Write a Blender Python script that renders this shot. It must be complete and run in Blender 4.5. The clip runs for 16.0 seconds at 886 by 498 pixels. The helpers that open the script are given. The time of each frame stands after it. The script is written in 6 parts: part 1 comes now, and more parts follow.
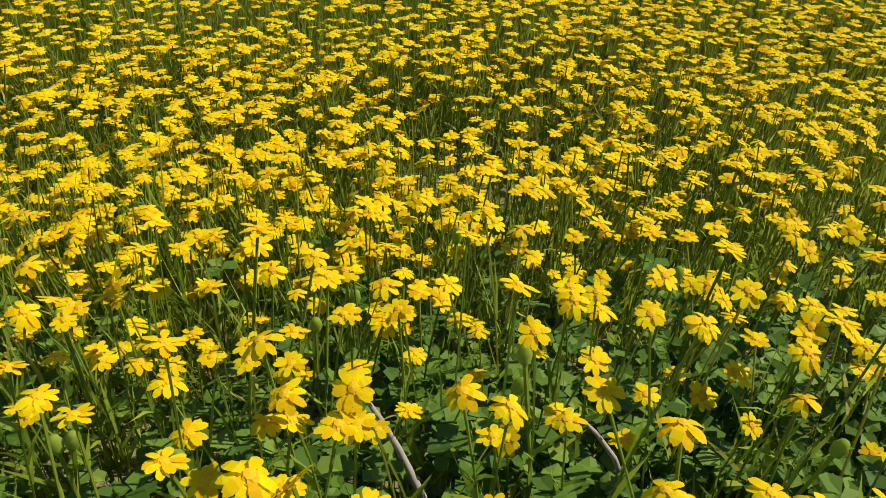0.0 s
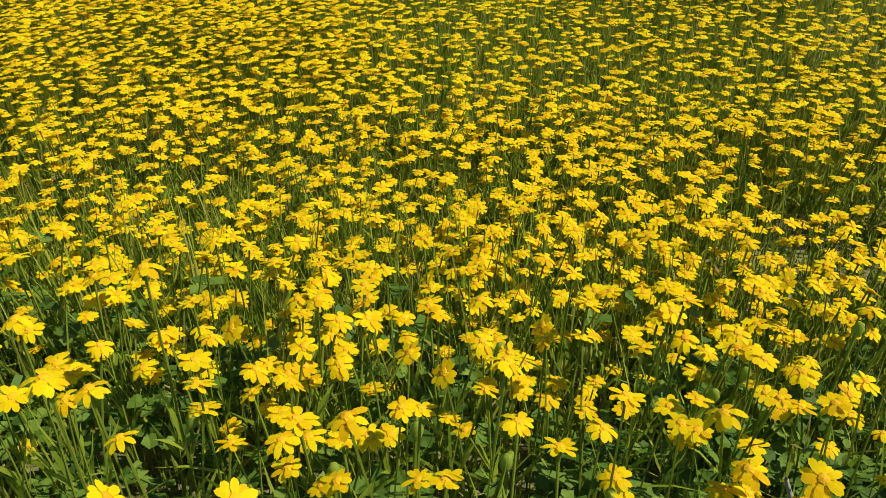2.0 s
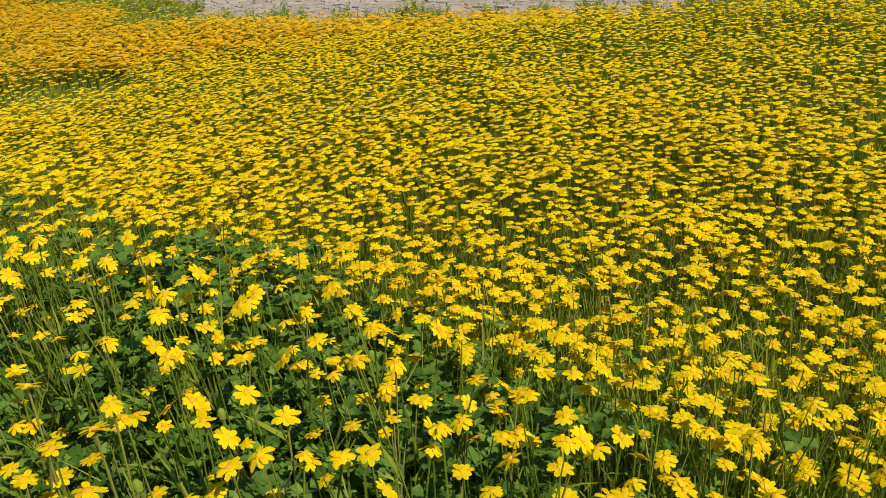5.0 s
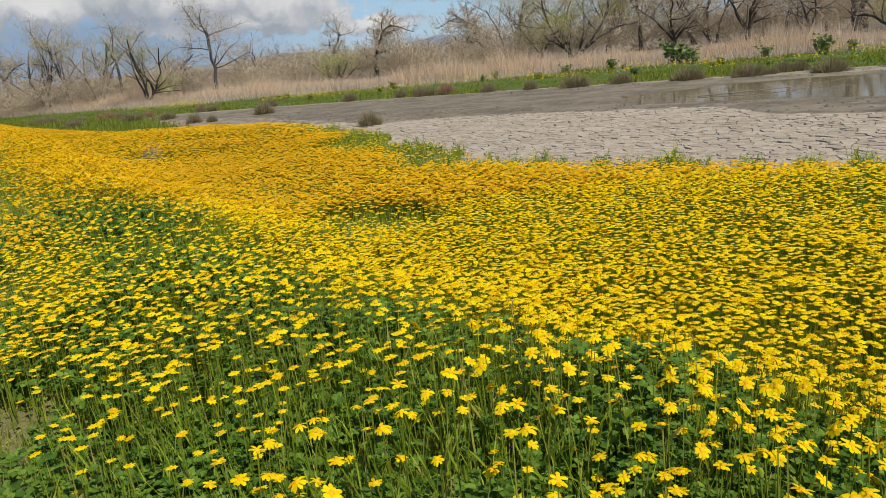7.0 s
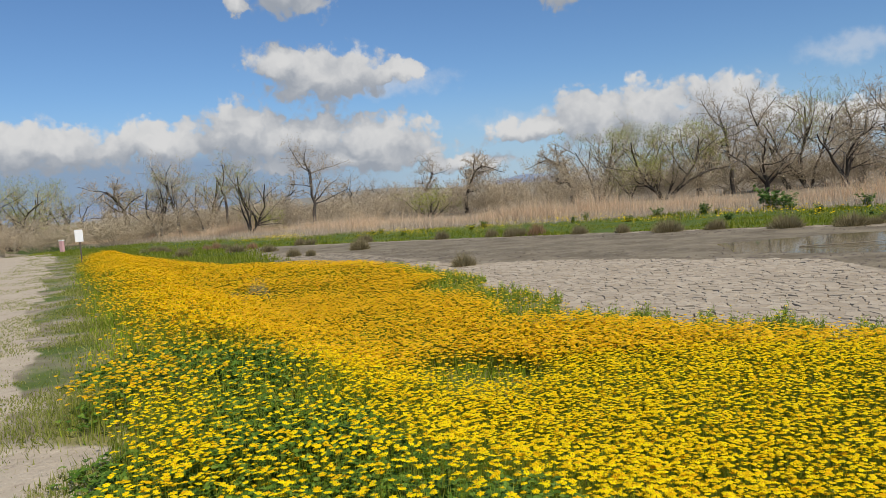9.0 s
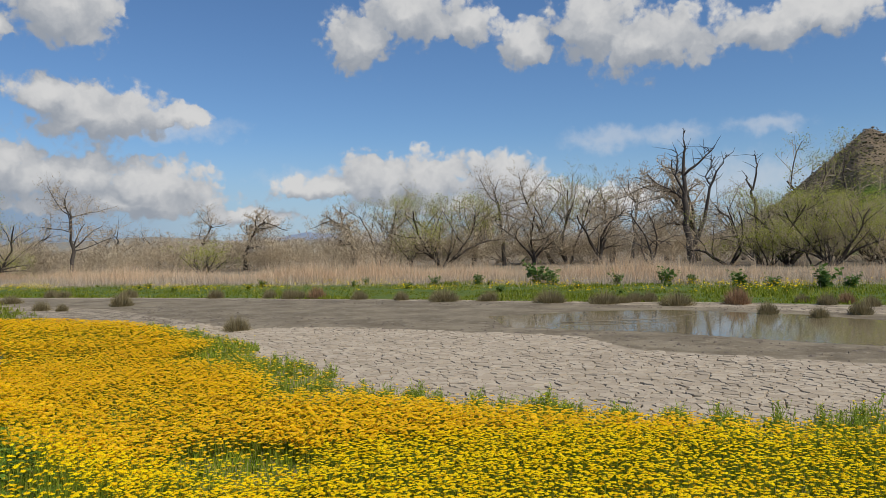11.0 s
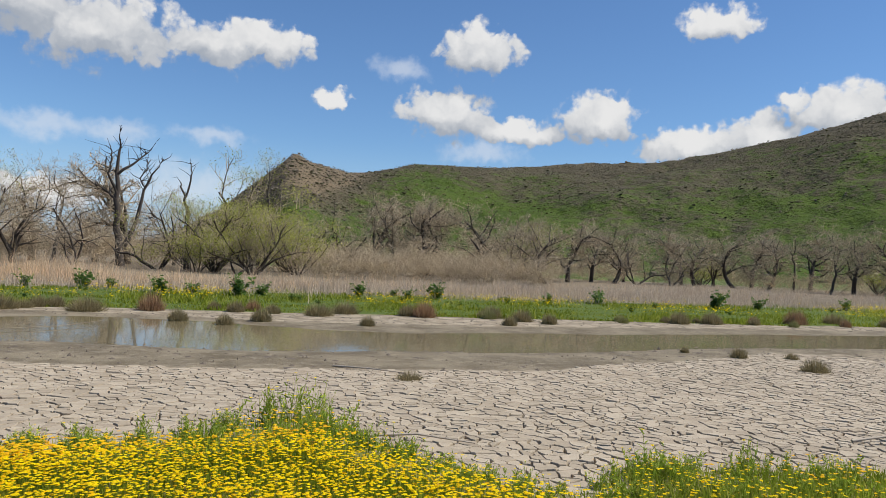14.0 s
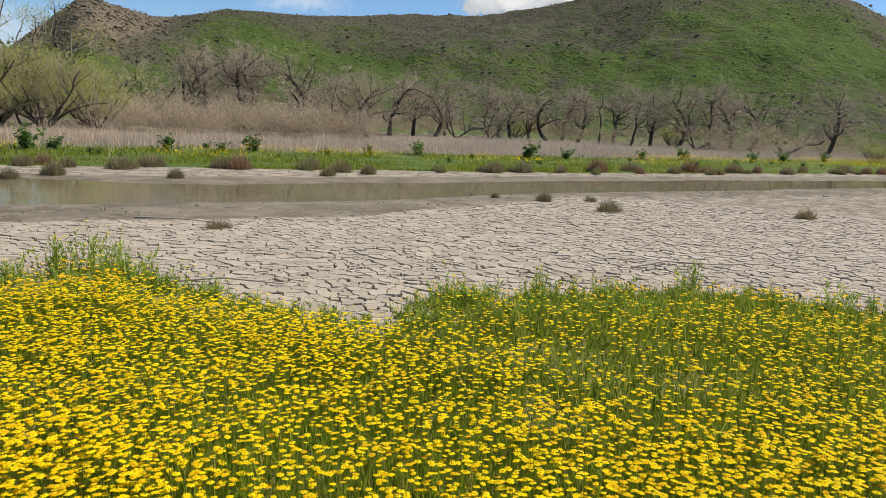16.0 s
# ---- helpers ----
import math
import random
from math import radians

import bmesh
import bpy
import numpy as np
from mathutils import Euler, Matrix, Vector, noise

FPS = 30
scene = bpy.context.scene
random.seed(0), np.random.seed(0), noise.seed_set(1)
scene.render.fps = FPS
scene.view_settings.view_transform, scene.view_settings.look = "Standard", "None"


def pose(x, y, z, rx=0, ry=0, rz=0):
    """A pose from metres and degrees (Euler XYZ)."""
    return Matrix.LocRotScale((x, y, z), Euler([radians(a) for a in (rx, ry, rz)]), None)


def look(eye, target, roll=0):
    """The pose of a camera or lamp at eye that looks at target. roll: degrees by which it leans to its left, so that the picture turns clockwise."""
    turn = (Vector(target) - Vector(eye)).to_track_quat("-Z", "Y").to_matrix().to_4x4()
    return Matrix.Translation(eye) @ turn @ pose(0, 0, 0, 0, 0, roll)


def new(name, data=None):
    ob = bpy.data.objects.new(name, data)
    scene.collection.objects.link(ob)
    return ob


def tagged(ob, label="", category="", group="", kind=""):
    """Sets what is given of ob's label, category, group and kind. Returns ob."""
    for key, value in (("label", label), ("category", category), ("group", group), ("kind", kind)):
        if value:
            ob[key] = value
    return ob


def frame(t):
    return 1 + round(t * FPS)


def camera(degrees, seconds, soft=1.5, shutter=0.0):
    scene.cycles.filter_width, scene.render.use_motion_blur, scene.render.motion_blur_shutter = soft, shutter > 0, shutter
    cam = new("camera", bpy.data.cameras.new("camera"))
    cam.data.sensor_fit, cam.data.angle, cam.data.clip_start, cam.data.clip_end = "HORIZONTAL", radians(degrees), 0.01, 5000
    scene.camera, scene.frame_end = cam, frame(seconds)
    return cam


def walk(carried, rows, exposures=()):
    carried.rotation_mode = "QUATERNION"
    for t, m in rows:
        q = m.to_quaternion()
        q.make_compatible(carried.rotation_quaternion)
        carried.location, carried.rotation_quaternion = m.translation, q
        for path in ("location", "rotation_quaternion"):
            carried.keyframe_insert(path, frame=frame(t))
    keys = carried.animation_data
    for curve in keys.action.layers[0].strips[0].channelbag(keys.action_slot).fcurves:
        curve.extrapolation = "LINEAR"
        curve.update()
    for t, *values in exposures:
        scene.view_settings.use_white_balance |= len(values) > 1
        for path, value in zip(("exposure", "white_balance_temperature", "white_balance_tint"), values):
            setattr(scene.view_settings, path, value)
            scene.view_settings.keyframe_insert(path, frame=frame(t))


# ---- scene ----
cam = camera(60.7, 16.0, soft=0.8)
PATH = [
    (0.0, (0.931, 1.047, 0.752), (1.583, 2.541, -0.406), 3.5),
    (0.5, (0.887, 1.045, 0.759), (1.391, 2.594, -0.400), 2.9),
    (1.0, (0.841, 1.044, 0.767), (1.192, 2.646, -0.378), 1.7),
    (1.5, (0.805, 1.048, 0.778), (0.997, 2.692, -0.344), 0.6),
    (2.0, (0.767, 1.047, 0.799), (0.815, 2.725, -0.288), -0.3),
    (2.5, (0.718, 1.045, 0.806), (0.627, 2.750, -0.236), -0.9),
    (3.0, (0.675, 1.045, 0.831), (0.445, 2.754, -0.181), -1.8),
    (3.5, (0.637, 1.037, 0.858), (0.266, 2.739, -0.125), -2.7),
    (4.0, (0.580, 1.027, 0.880), (0.051, 2.705, -0.070), -3.7),
    (4.5, (0.527, 1.004, 0.913), (-0.169, 2.639, -0.005), -4.6),
    (5.0, (0.480, 0.970, 0.932), (-0.388, 2.544, 0.054), -5.4),
    (5.2, (0.464, 0.959, 0.947), (-0.471, 2.504, 0.087), -5.6),
    (6.2, (0.320, 0.660, 1.000), (-0.870, 2.150, 0.310), -6.0),
    (7.3, (0.183, 0.340, 1.058), (-1.168, 1.755, 0.640), -5.8),
    (7.5, (0.180, 0.320, 1.076), (-1.209, 1.711, 0.707), -5.9),
    (8.0, (0.177, 0.293, 1.114), (-1.286, 1.631, 0.852), -5.8),
    (8.2, (0.177, 0.284, 1.123), (-1.307, 1.607, 0.899), -5.7),
    (10.3, (0.030, 0.377, 1.254), (-1.259, 1.906, 1.234), -2.5),
    (10.5, (0.030, 0.389, 1.261), (-1.196, 1.969, 1.248), -2.0),
    (11.0, (0.042, 0.462, 1.284), (-0.985, 2.179, 1.286), -1.1),
    (11.5, (0.085, 0.541, 1.300), (-0.712, 2.376, 1.309), -0.3),
    (12.0, (0.144, 0.617, 1.302), (-0.391, 2.544, 1.321), 0.7),
    (12.5, (0.209, 0.700, 1.305), (-0.048, 2.684, 1.336), 1.6),
    (13.0, (0.277, 0.767, 1.309), (0.268, 2.767, 1.351), 2.2),
    (13.5, (0.341, 0.793, 1.317), (0.532, 2.784, 1.358), 2.5),
    (14.0, (0.385, 0.796, 1.314), (0.727, 2.766, 1.345), 2.5),
    (14.5, (0.422, 0.810, 1.315), (0.887, 2.755, 1.318), 2.3),
    (15.0, (0.447, 0.815, 1.303), (1.033, 2.726, 1.246), 2.4),
    (15.5, (0.498, 0.821, 1.273), (1.189, 2.691, 1.108), 2.4),
    (16.0, (0.528, 0.815, 1.197), (1.315, 2.624, 0.870), 2.6),
]
EXPOSURES = [(0.0, 0.18), (3.0, 0.12), (5.2, 0.06), (7.5, 0.06), (8.2, 0.03), (11.0, -0.08), (12.5, 0.05), (14.5, 0.28), (16.0, 0.33)]
walk(cam, [(t, look(eye, target, roll)) for t, eye, target, roll in PATH], EXPOSURES)

# ---------------------------------------------------------------- sky and sun
SUN_YAW, SUN_EL = -102.0, 50.0
SUN_DIR = Vector((-math.sin(radians(SUN_YAW)) * math.cos(radians(SUN_EL)), math.cos(radians(SUN_YAW)) * math.cos(radians(SUN_EL)), math.sin(radians(SUN_EL))))

# clouds: heading (to the left of +y), height, half width, half height, in degrees
CLOUDS = [
    (57.2, 16.3, 3.7, 2.6), (61.0, 14.9, 0.9, 0.7), (58.2, 10.9, 2.6, 1.4), (54.9, 9.7, 4.8, 2.0), (50.7, 9.7, 2.6, 0.9),
    (61.5, 6.0, 3.2, 2.3), (56.7, 5.4, 4.8, 2.0), (52.0, 4.6, 4.4, 2.1), (54.0, 3.6, 9.0, 0.9), (45.3, 2.7, 4.8, 0.7), (39.4, 4.9, 4.4, 0.9),
    (35.8, 5.1, 3.1, 2.2), (32.1, 5.0, 3.5, 2.2), (26.8, 4.9, 3.3, 2.2), (23.4, 4.3, 2.6, 1.7), (29.0, 3.2, 8.0, 1.2), (18.0, 3.5, 3.9, 1.1),
]
CLOUDS += [
    (37.0, 15.3, 2.7, 2.4), (32.9, 17.3, 4.2, 2.2), (28.5, 16.6, 2.2, 1.6), (24.3, 15.0, 2.1, 1.7), (19.4, 15.9, 3.3, 2.6),
    (15.5, 14.6, 5.5, 2.5), (7.6, 14.5, 3.3, 1.7), (3.8, 15.1, 3.1, 1.4),
]
CLOUDS += [
    (-12.0, 15.5, 2.9, 1.7), (-0.9, 11.7, 1.3, 0.7), (-9.8, 10.8, 3.7, 1.8), (-15.1, 9.8, 4.2, 0.9), (-21.1, 10.8, 3.1, 1.6),
    (-29.3, 17.3, 2.6, 1.1), (-34.5, 12.0, 1.1, 0.7), (-27.9, 8.8, 3.9, 1.3), (-32.6, 9.6, 2.6, 1.4), (-37.5, 10.8, 4.1, 1.9),
    (-43.5, 11.3, 3.3, 2.0), (75.4, 5.6, 6.6, 1.6), (67.5, 5.6, 5.7, 1.5),
]


# thin veils of cloud
WISPS = [(18.3, 7.9, 3.3, 0.9), (13.8, 7.9, 2.6, 0.8), (50.7, 9.0, 4.5, 0.9), (39.4, 5.4, 4.8, 0.9), (9.0, 4.5, 6.0, 1.6), (7.5, 8.3, 2.5, 0.6), (-6.0, 14.0, 2.0, 0.8), (-12.5, 8.3, 3.0, 0.7)]


def link(tree, a, b):
    tree.links.new(a, b)


def math_node(tree, op, a, b=None, c=None):
    n = tree.nodes.new("ShaderNodeMath")
    n.operation = op
    for i, v in enumerate((a, b, c)):
        if v is None:
            continue
        if isinstance(v, (int, float)):
            n.inputs[i].default_value = v
        else:
            tree.links.new(v, n.inputs[i])
    return n.outputs[0]


def smooth_range(tree, v, a, b, lo=0.0, hi=1.0):
    n = tree.nodes.new("ShaderNodeMapRange")
    n.interpolation_type = "SMOOTHSTEP"
    tree.links.new(v, n.inputs[0])
    for i, x in enumerate((a, b, lo, hi)):
        n.inputs[i + 1].default_value = x
    return n.outputs[0]


def noise_node(tree, vec, scale, detail=4.0, rough=0.55):
    n = tree.nodes.new("ShaderNodeTexNoise")
    n.inputs["Scale"].default_value, n.inputs["Detail"].default_value, n.inputs["Roughness"].default_value = scale, detail, rough
    if vec is not None:
        tree.links.new(vec, n.inputs["Vector"])
    return n


def mix_color(tree, fac, a, b, blend="MIX"):
    n = tree.nodes.new("ShaderNodeMix")
    n.data_type, n.blend_type = "RGBA", blend
    for i, v in ((0, fac), (6, a), (7, b)):
        if isinstance(v, (int, float)):
            n.inputs[i].default_value = v
        elif isinstance(v, tuple):
            n.inputs[i].default_value = (*v, 1.0)
        else:
            tree.links.new(v, n.inputs[i])
    return n.outputs[2]


def build_world():
    world = bpy.data.worlds.new("sky")
    scene.world = world
    world.use_nodes = True
    t = world.node_tree
    t.nodes.clear()
    sky = t.nodes.new("ShaderNodeTexSky")
    sky.sky_type, sky.sun_disc = "NISHITA", False
    sky.sun_elevation, sky.sun_rotation = radians(SUN_EL), radians(-SUN_YAW)
    sky.air_density, sky.dust_density, sky.ozone_density = 1.0, 0.0, 3.0
    back = t.nodes.new("ShaderNodeBackground")
    back.inputs[1].default_value = SKY_STRENGTH
    link(t, mix_color(t, 1.0, sky.outputs[0], (0.74, 0.93, 1.14), "MULTIPLY"), back.inputs[0])
    # heading and height of the ray in degrees
    co = t.nodes.new("ShaderNodeTexCoord").outputs["Generated"]
    sep = t.nodes.new("ShaderNodeSeparateXYZ")
    link(t, co, sep.inputs[0])
    az = math_node(t, "MULTIPLY", math_node(t, "ARCTAN2", math_node(t, "MULTIPLY", sep.outputs[0], -1.0), sep.outputs[1]), 57.2958)
    el = math_node(t, "MULTIPLY", math_node(t, "ARCSINE", sep.outputs[2]), 57.2958)
    comb = t.nodes.new("ShaderNodeCombineXYZ")
    link(t, az, comb.inputs[0]), link(t, el, comb.inputs[1])
    # billows push the outlines about
    big, fine = noise_node(t, comb.outputs[0], 0.5, 2.0, 0.5), noise_node(t, comb.outputs[0], 1.5, 4.0, 0.5)

    def warped(noise_out, amount):
        c = t.nodes.new("ShaderNodeVectorMath")
        c.operation = "SUBTRACT"
        link(t, noise_out, c.inputs[0])
        c.inputs[1].default_value = (0.5, 0.5, 0.5)
        m = t.nodes.new("ShaderNodeVectorMath")
        m.operation = "SCALE"
        link(t, c.outputs[0], m.inputs[0])
        m.inputs["Scale"].default_value = amount
        return m.outputs[0]

    def added(a, b):
        n = t.nodes.new("ShaderNodeVectorMath")
        n.operation = "ADD"
        link(t, a, n.inputs[0]), link(t, b, n.inputs[1])
        return n.outputs[0]

    place = added(added(comb.outputs[0], warped(big.outputs["Color"], 1.8)), warped(fine.outputs["Color"], 0.9))

    def cover(where, clouds=CLOUDS):
        total = None
        for a, e, w, h in clouds:
            d = t.nodes.new("ShaderNodeVectorMath")
            d.operation = "SUBTRACT"
            link(t, where, d.inputs[0])
            d.inputs[1].default_value = (a, e, 0)
            s = t.nodes.new("ShaderNodeVectorMath")
            s.operation = "MULTIPLY"
            link(t, d.outputs[0], s.inputs[0])
            s.inputs[1].default_value = (1 / (w * 1.25), 1 / (h * 1.38), 0)
            l = t.nodes.new("ShaderNodeVectorMath")
            l.operation = "LENGTH"
            link(t, s.outputs[0], l.inputs[0])
            v = math_node(t, "SUBTRACT", 1.0, l.outputs["Value"])
            if total is None:
                total = v
            else:
                n = t.nodes.new("ShaderNodeMath")
                n.operation = "SMOOTH_MAX"
                link(t, total, n.inputs[0]), link(t, v, n.inputs[1])
                n.inputs[2].default_value = 0.25
                total = n.outputs[0]
        return total

    shift = t.nodes.new("ShaderNodeVectorMath")
    shift.operation = "ADD"
    link(t, place, shift.inputs[0])
    shift.inputs[1].default_value = (-0.5, 1.5, 0)
    here, above = cover(place), cover(shift.outputs[0])
    wisp = noise_node(t, comb.outputs[0], 0.9, 6.0, 0.58)

    def lumps(where, scale):
        v = t.nodes.new("ShaderNodeTexVoronoi")
        v.feature = "SMOOTH_F1"
        v.inputs["Scale"].default_value, v.inputs["Smoothness"].default_value = scale, 0.35
        link(t, where, v.inputs["Vector"])
        return math_node(t, "SUBTRACT", 0.42, v.outputs["Distance"])

    heap = math_node(t, "ADD", math_node(t, "MULTIPLY", lumps(place, 0.7), 0.55), math_node(t, "MULTIPLY", lumps(place, 1.7), 0.25))
    ragged = math_node(t, "MULTIPLY", math_node(t, "SUBTRACT", wisp.outputs[0], 0.5), 0.7)
    edge = math_node(t, "ADD", here, math_node(t, "MULTIPLY", math_node(t, "ADD", ragged, heap), smooth_range(t, here, -0.3, 0.2)))
    # crisp heads, soft ragged undersides
    under = smooth_range(t, math_node(t, "SUBTRACT", here, above), 0.15, -0.35)
    mask = smooth_range(t, math_node(t, "SUBTRACT", edge, math_node(t, "MULTIPLY", under, 0.06)), -0.02, 0.34)
    mask = math_node(t, "MULTIPLY", mask, smooth_range(t, math_node(t, "SUBTRACT", edge, math_node(t, "MULTIPLY", under, 0.3)), -0.35, 0.22))
    thin = math_node(t, "MULTIPLY", smooth_range(t, math_node(t, "ADD", cover(place, WISPS), math_node(t, "MULTIPLY", ragged, 1.6)), -0.1, 0.9), 0.55)
    billow = noise_node(t, place, 0.6, 4.0, 0.5)
    lit = math_node(t, "ADD", math_node(t, "MULTIPLY", math_node(t, "SUBTRACT", here, above), 0.95), math_node(t, "MULTIPLY", math_node(t, "SUBTRACT", billow.outputs[0], 0.5), 1.0))
    lit = math_node(t, "ADD", lit, math_node(t, "MULTIPLY", heap, 0.55))
    shade = smooth_range(t, lit, -0.45, 0.8)
    tone = mix_color(t, shade, (0.47, 0.52, 0.60), (1.0, 1.0, 1.0))
    puff = t.nodes.new("ShaderNodeBackground")
    link(t, tone, puff.inputs[0])
    puff.inputs[1].default_value = CLOUD_STRENGTH
    # a grey veil of far rain under the cloud bank, low in the sky
    veil = math_node(t, "MULTIPLY", smooth_range(t, az, 44.0, 62.0), smooth_range(t, el, 5.9, 3.9))
    veil = math_node(t, "MULTIPLY", veil, 0.9)
    grey = t.nodes.new("ShaderNodeBackground")
    grey.inputs[0].default_value, grey.inputs[1].default_value = (0.24, 0.33, 0.47, 1), 1.0
    haze = t.nodes.new("ShaderNodeBackground")
    haze.inputs[0].default_value, haze.inputs[1].default_value = (0.36, 0.47, 0.62, 1), 1.0
    low = t.nodes.new("ShaderNodeMixShader")
    link(t, smooth_range(t, el, 9.0, -1.0, 0.0, 0.85), low.inputs[0]), link(t, back.outputs[0], low.inputs[1]), link(t, haze.outputs[0], low.inputs[2])
    film = t.nodes.new("ShaderNodeBackground")
    film.inputs[0].default_value, film.inputs[1].default_value = (0.60, 0.64, 0.70, 1), 1.0
    one, two, three = t.nodes.new("ShaderNodeMixShader"), t.nodes.new("ShaderNodeMixShader"), t.nodes.new("ShaderNodeMixShader")
    link(t, thin, three.inputs[0]), link(t, low.outputs[0], three.inputs[1]), link(t, film.outputs[0], three.inputs[2])
    link(t, veil, one.inputs[0]), link(t, three.outputs[0], one.inputs[1]), link(t, grey.outputs[0], one.inputs[2])
    link(t, mask, two.inputs[0]), link(t, one.outputs[0], two.inputs[1]), link(t, puff.outputs[0], two.inputs[2])
    out = t.nodes.new("ShaderNodeOutputWorld")
    link(t, two.outputs[0], out.inputs[0])


SKY_STRENGTH, CLOUD_STRENGTH = 0.088, 0.68
build_world()
sun_data = bpy.data.lights.new("sun", "SUN")
sun_data.energy, sun_data.angle, sun_data.color = 4.8, radians(0.55), (1.0, 0.935, 0.80)
sun = new("sun", sun_data)
sun.matrix_world = look(SUN_DIR * 50, (0, 0, 0))

# ---------------------------------------------------------------- materials


def material(name):
    m = bpy.data.materials.new(name)
    m.use_nodes = True
    t = m.node_tree
    return m, t, t.nodes["Principled BSDF"]


def object_coords(t):
    return t.nodes.new("ShaderNodeTexCoord").outputs["Object"]


def add_bump(t, shader, height, strength=0.3, distance=0.02):
    b = t.nodes.new("ShaderNodeBump")
    b.inputs["Strength"].default_value, b.inputs["Distance"].default_value = strength, distance
    link(t, height, b.inputs["Height"])
    link(t, b.outputs[0], shader.inputs["Normal"])


def ramp(t, fac, *stops):
    n = t.nodes.new("ShaderNodeValToRGB")
    while len(n.color_ramp.elements) < len(stops):
        n.color_ramp.elements.new(0.5)
    for e, (p, c) in zip(n.color_ramp.elements, stops):
        e.position, e.color = p, (*c, 1)
    link(t, fac, n.inputs[0])
    return n.outputs[0]


def plant_material(name, stops, through_light=0.35, rough=0.6, per_object=False, gloss=0.25):
    """A thin leaf or petal: colour varies from piece to piece, some light passes through it."""
    m, t, p = material(name)
    if per_object:
        rnd = t.nodes.new("ShaderNodeObjectInfo").outputs["Random"]
    else:
        rnd = t.nodes.new("ShaderNodeNewGeometry").outputs["Random Per Island"]
    col = ramp(t, rnd, *stops)
    grain = noise_node(t, object_coords(t), 40.0, 2.0)
    col = mix_color(t, 0.35, col, mix_color(t, grain.outputs[0], (0.55, 0.55, 0.5), (1.35, 1.35, 1.3)), "MULTIPLY")
    link(t, col, p.inputs["Base Color"])
    p.inputs["Roughness"].default_value = rough
    p.inputs["Specular IOR Level"].default_value = gloss
    tl = t.nodes.new("ShaderNodeBsdfTranslucent")
    link(t, col, tl.inputs[0])
    mx = t.nodes.new("ShaderNodeMixShader")
    mx.inputs[0].default_value = through_light
    link(t, p.outputs[0], mx.inputs[1]), link(t, tl.outputs[0], mx.inputs[2])
    link(t, mx.outputs[0], t.nodes["Material Output"].inputs[0])
    return m


M_PETAL = plant_material("yellow_petal", ((0.0, (0.78, 0.44, 0.004)), (0.2, (0.92, 0.655, 0.005)), (0.85, (0.95, 0.76, 0.006)), (1.0, (0.82, 0.49, 0.004))), 0.38, 0.6, gloss=0.06)
M_PETAL_OBJ = plant_material("yellow_petal_single", ((0.0, (0.88, 0.54, 0.005)), (0.4, (0.93, 0.67, 0.006)), (1.0, (0.95, 0.74, 0.008))), 0.4, 0.6, True, gloss=0.06)
M_DISC = plant_material("flower_disc", ((0.0, (0.66, 0.33, 0.004)), (1.0, (0.88, 0.52, 0.006))), 0.05, 0.8)
M_STEM = plant_material("green_stem", ((0.0, (0.18, 0.26, 0.024)), (0.6, (0.31, 0.38, 0.04)), (1.0, (0.45, 0.42, 0.09))), 0.5, 0.8, gloss=0.08)
M_GRASS = plant_material("field_grass", ((0.0, (0.13, 0.21, 0.017)), (0.5, (0.31, 0.41, 0.034)), (0.85, (0.45, 0.50, 0.06)), (1.0, (0.52, 0.42, 0.13))), 0.5, 0.8, gloss=0.08)
M_CLOVER = plant_material("clover_leaf", ((0.0, (0.055, 0.115, 0.014)), (0.6, (0.12, 0.215, 0.026)), (1.0, (0.21, 0.31, 0.046))), 0.3, 0.55, gloss=0.15)
M_WEED = plant_material("weed_leaf", ((0.0, (0.22, 0.32, 0.04)), (0.6, (0.36, 0.46, 0.065)), (1.0, (0.48, 0.52, 0.13))), 0.5, 0.8, gloss=0.08)
M_BAND = plant_material("bright_grass", ((0.0, (0.13, 0.17, 0.018)), (0.6, (0.25, 0.30, 0.03)), (1.0, (0.40, 0.39, 0.09))), 0.5, 0.8, gloss=0.08)
M_MALLOW = plant_material("dark_broad_leaf", ((0.0, (0.08, 0.15, 0.035)), (1.0, (0.18, 0.27, 0.08))), 0.45, 0.6, gloss=0.15)
M_REED = plant_material("dry_reed", ((0.0, (0.58, 0.42, 0.26)), (0.5, (0.78, 0.59, 0.40)), (1.0, (0.86, 0.70, 0.51))), 0.4, 0.8, gloss=0.05)
M_DRY = plant_material("grey_dry_stalk", ((0.0, (0.34, 0.27, 0.205)), (0.5, (0.53, 0.435, 0.34)), (1.0, (0.66, 0.565, 0.455))), 0.35, 0.9, gloss=0.05)
M_TUFT = plant_material("saltbush_twig", ((0.0, (0.16, 0.13, 0.065)), (0.5, (0.28, 0.23, 0.125)), (1.0, (0.40, 0.34, 0.205))), 0.35, 0.9, gloss=0.05)
M_TUFT_RED = plant_material("reddish_saltbush_twig", ((0.0, (0.22, 0.12, 0.07)), (0.5, (0.36, 0.22, 0.13)), (1.0, (0.45, 0.32, 0.2))), 0.25, 0.9, gloss=0.05)
M_TUFT_GREEN = plant_material("grey_green_herb", ((0.0, (0.16, 0.17, 0.055)), (0.5, (0.28, 0.28, 0.11)), (1.0, (0.40, 0.37, 0.2))), 0.35, 0.9, gloss=0.05)
M_VERGE = plant_material("verge_grass_blade", ((0.0, (0.14, 0.17, 0.03)), (0.5, (0.27, 0.30, 0.06)), (1.0, (0.42, 0.39, 0.17))), 0.4, 0.8, gloss=0.08)
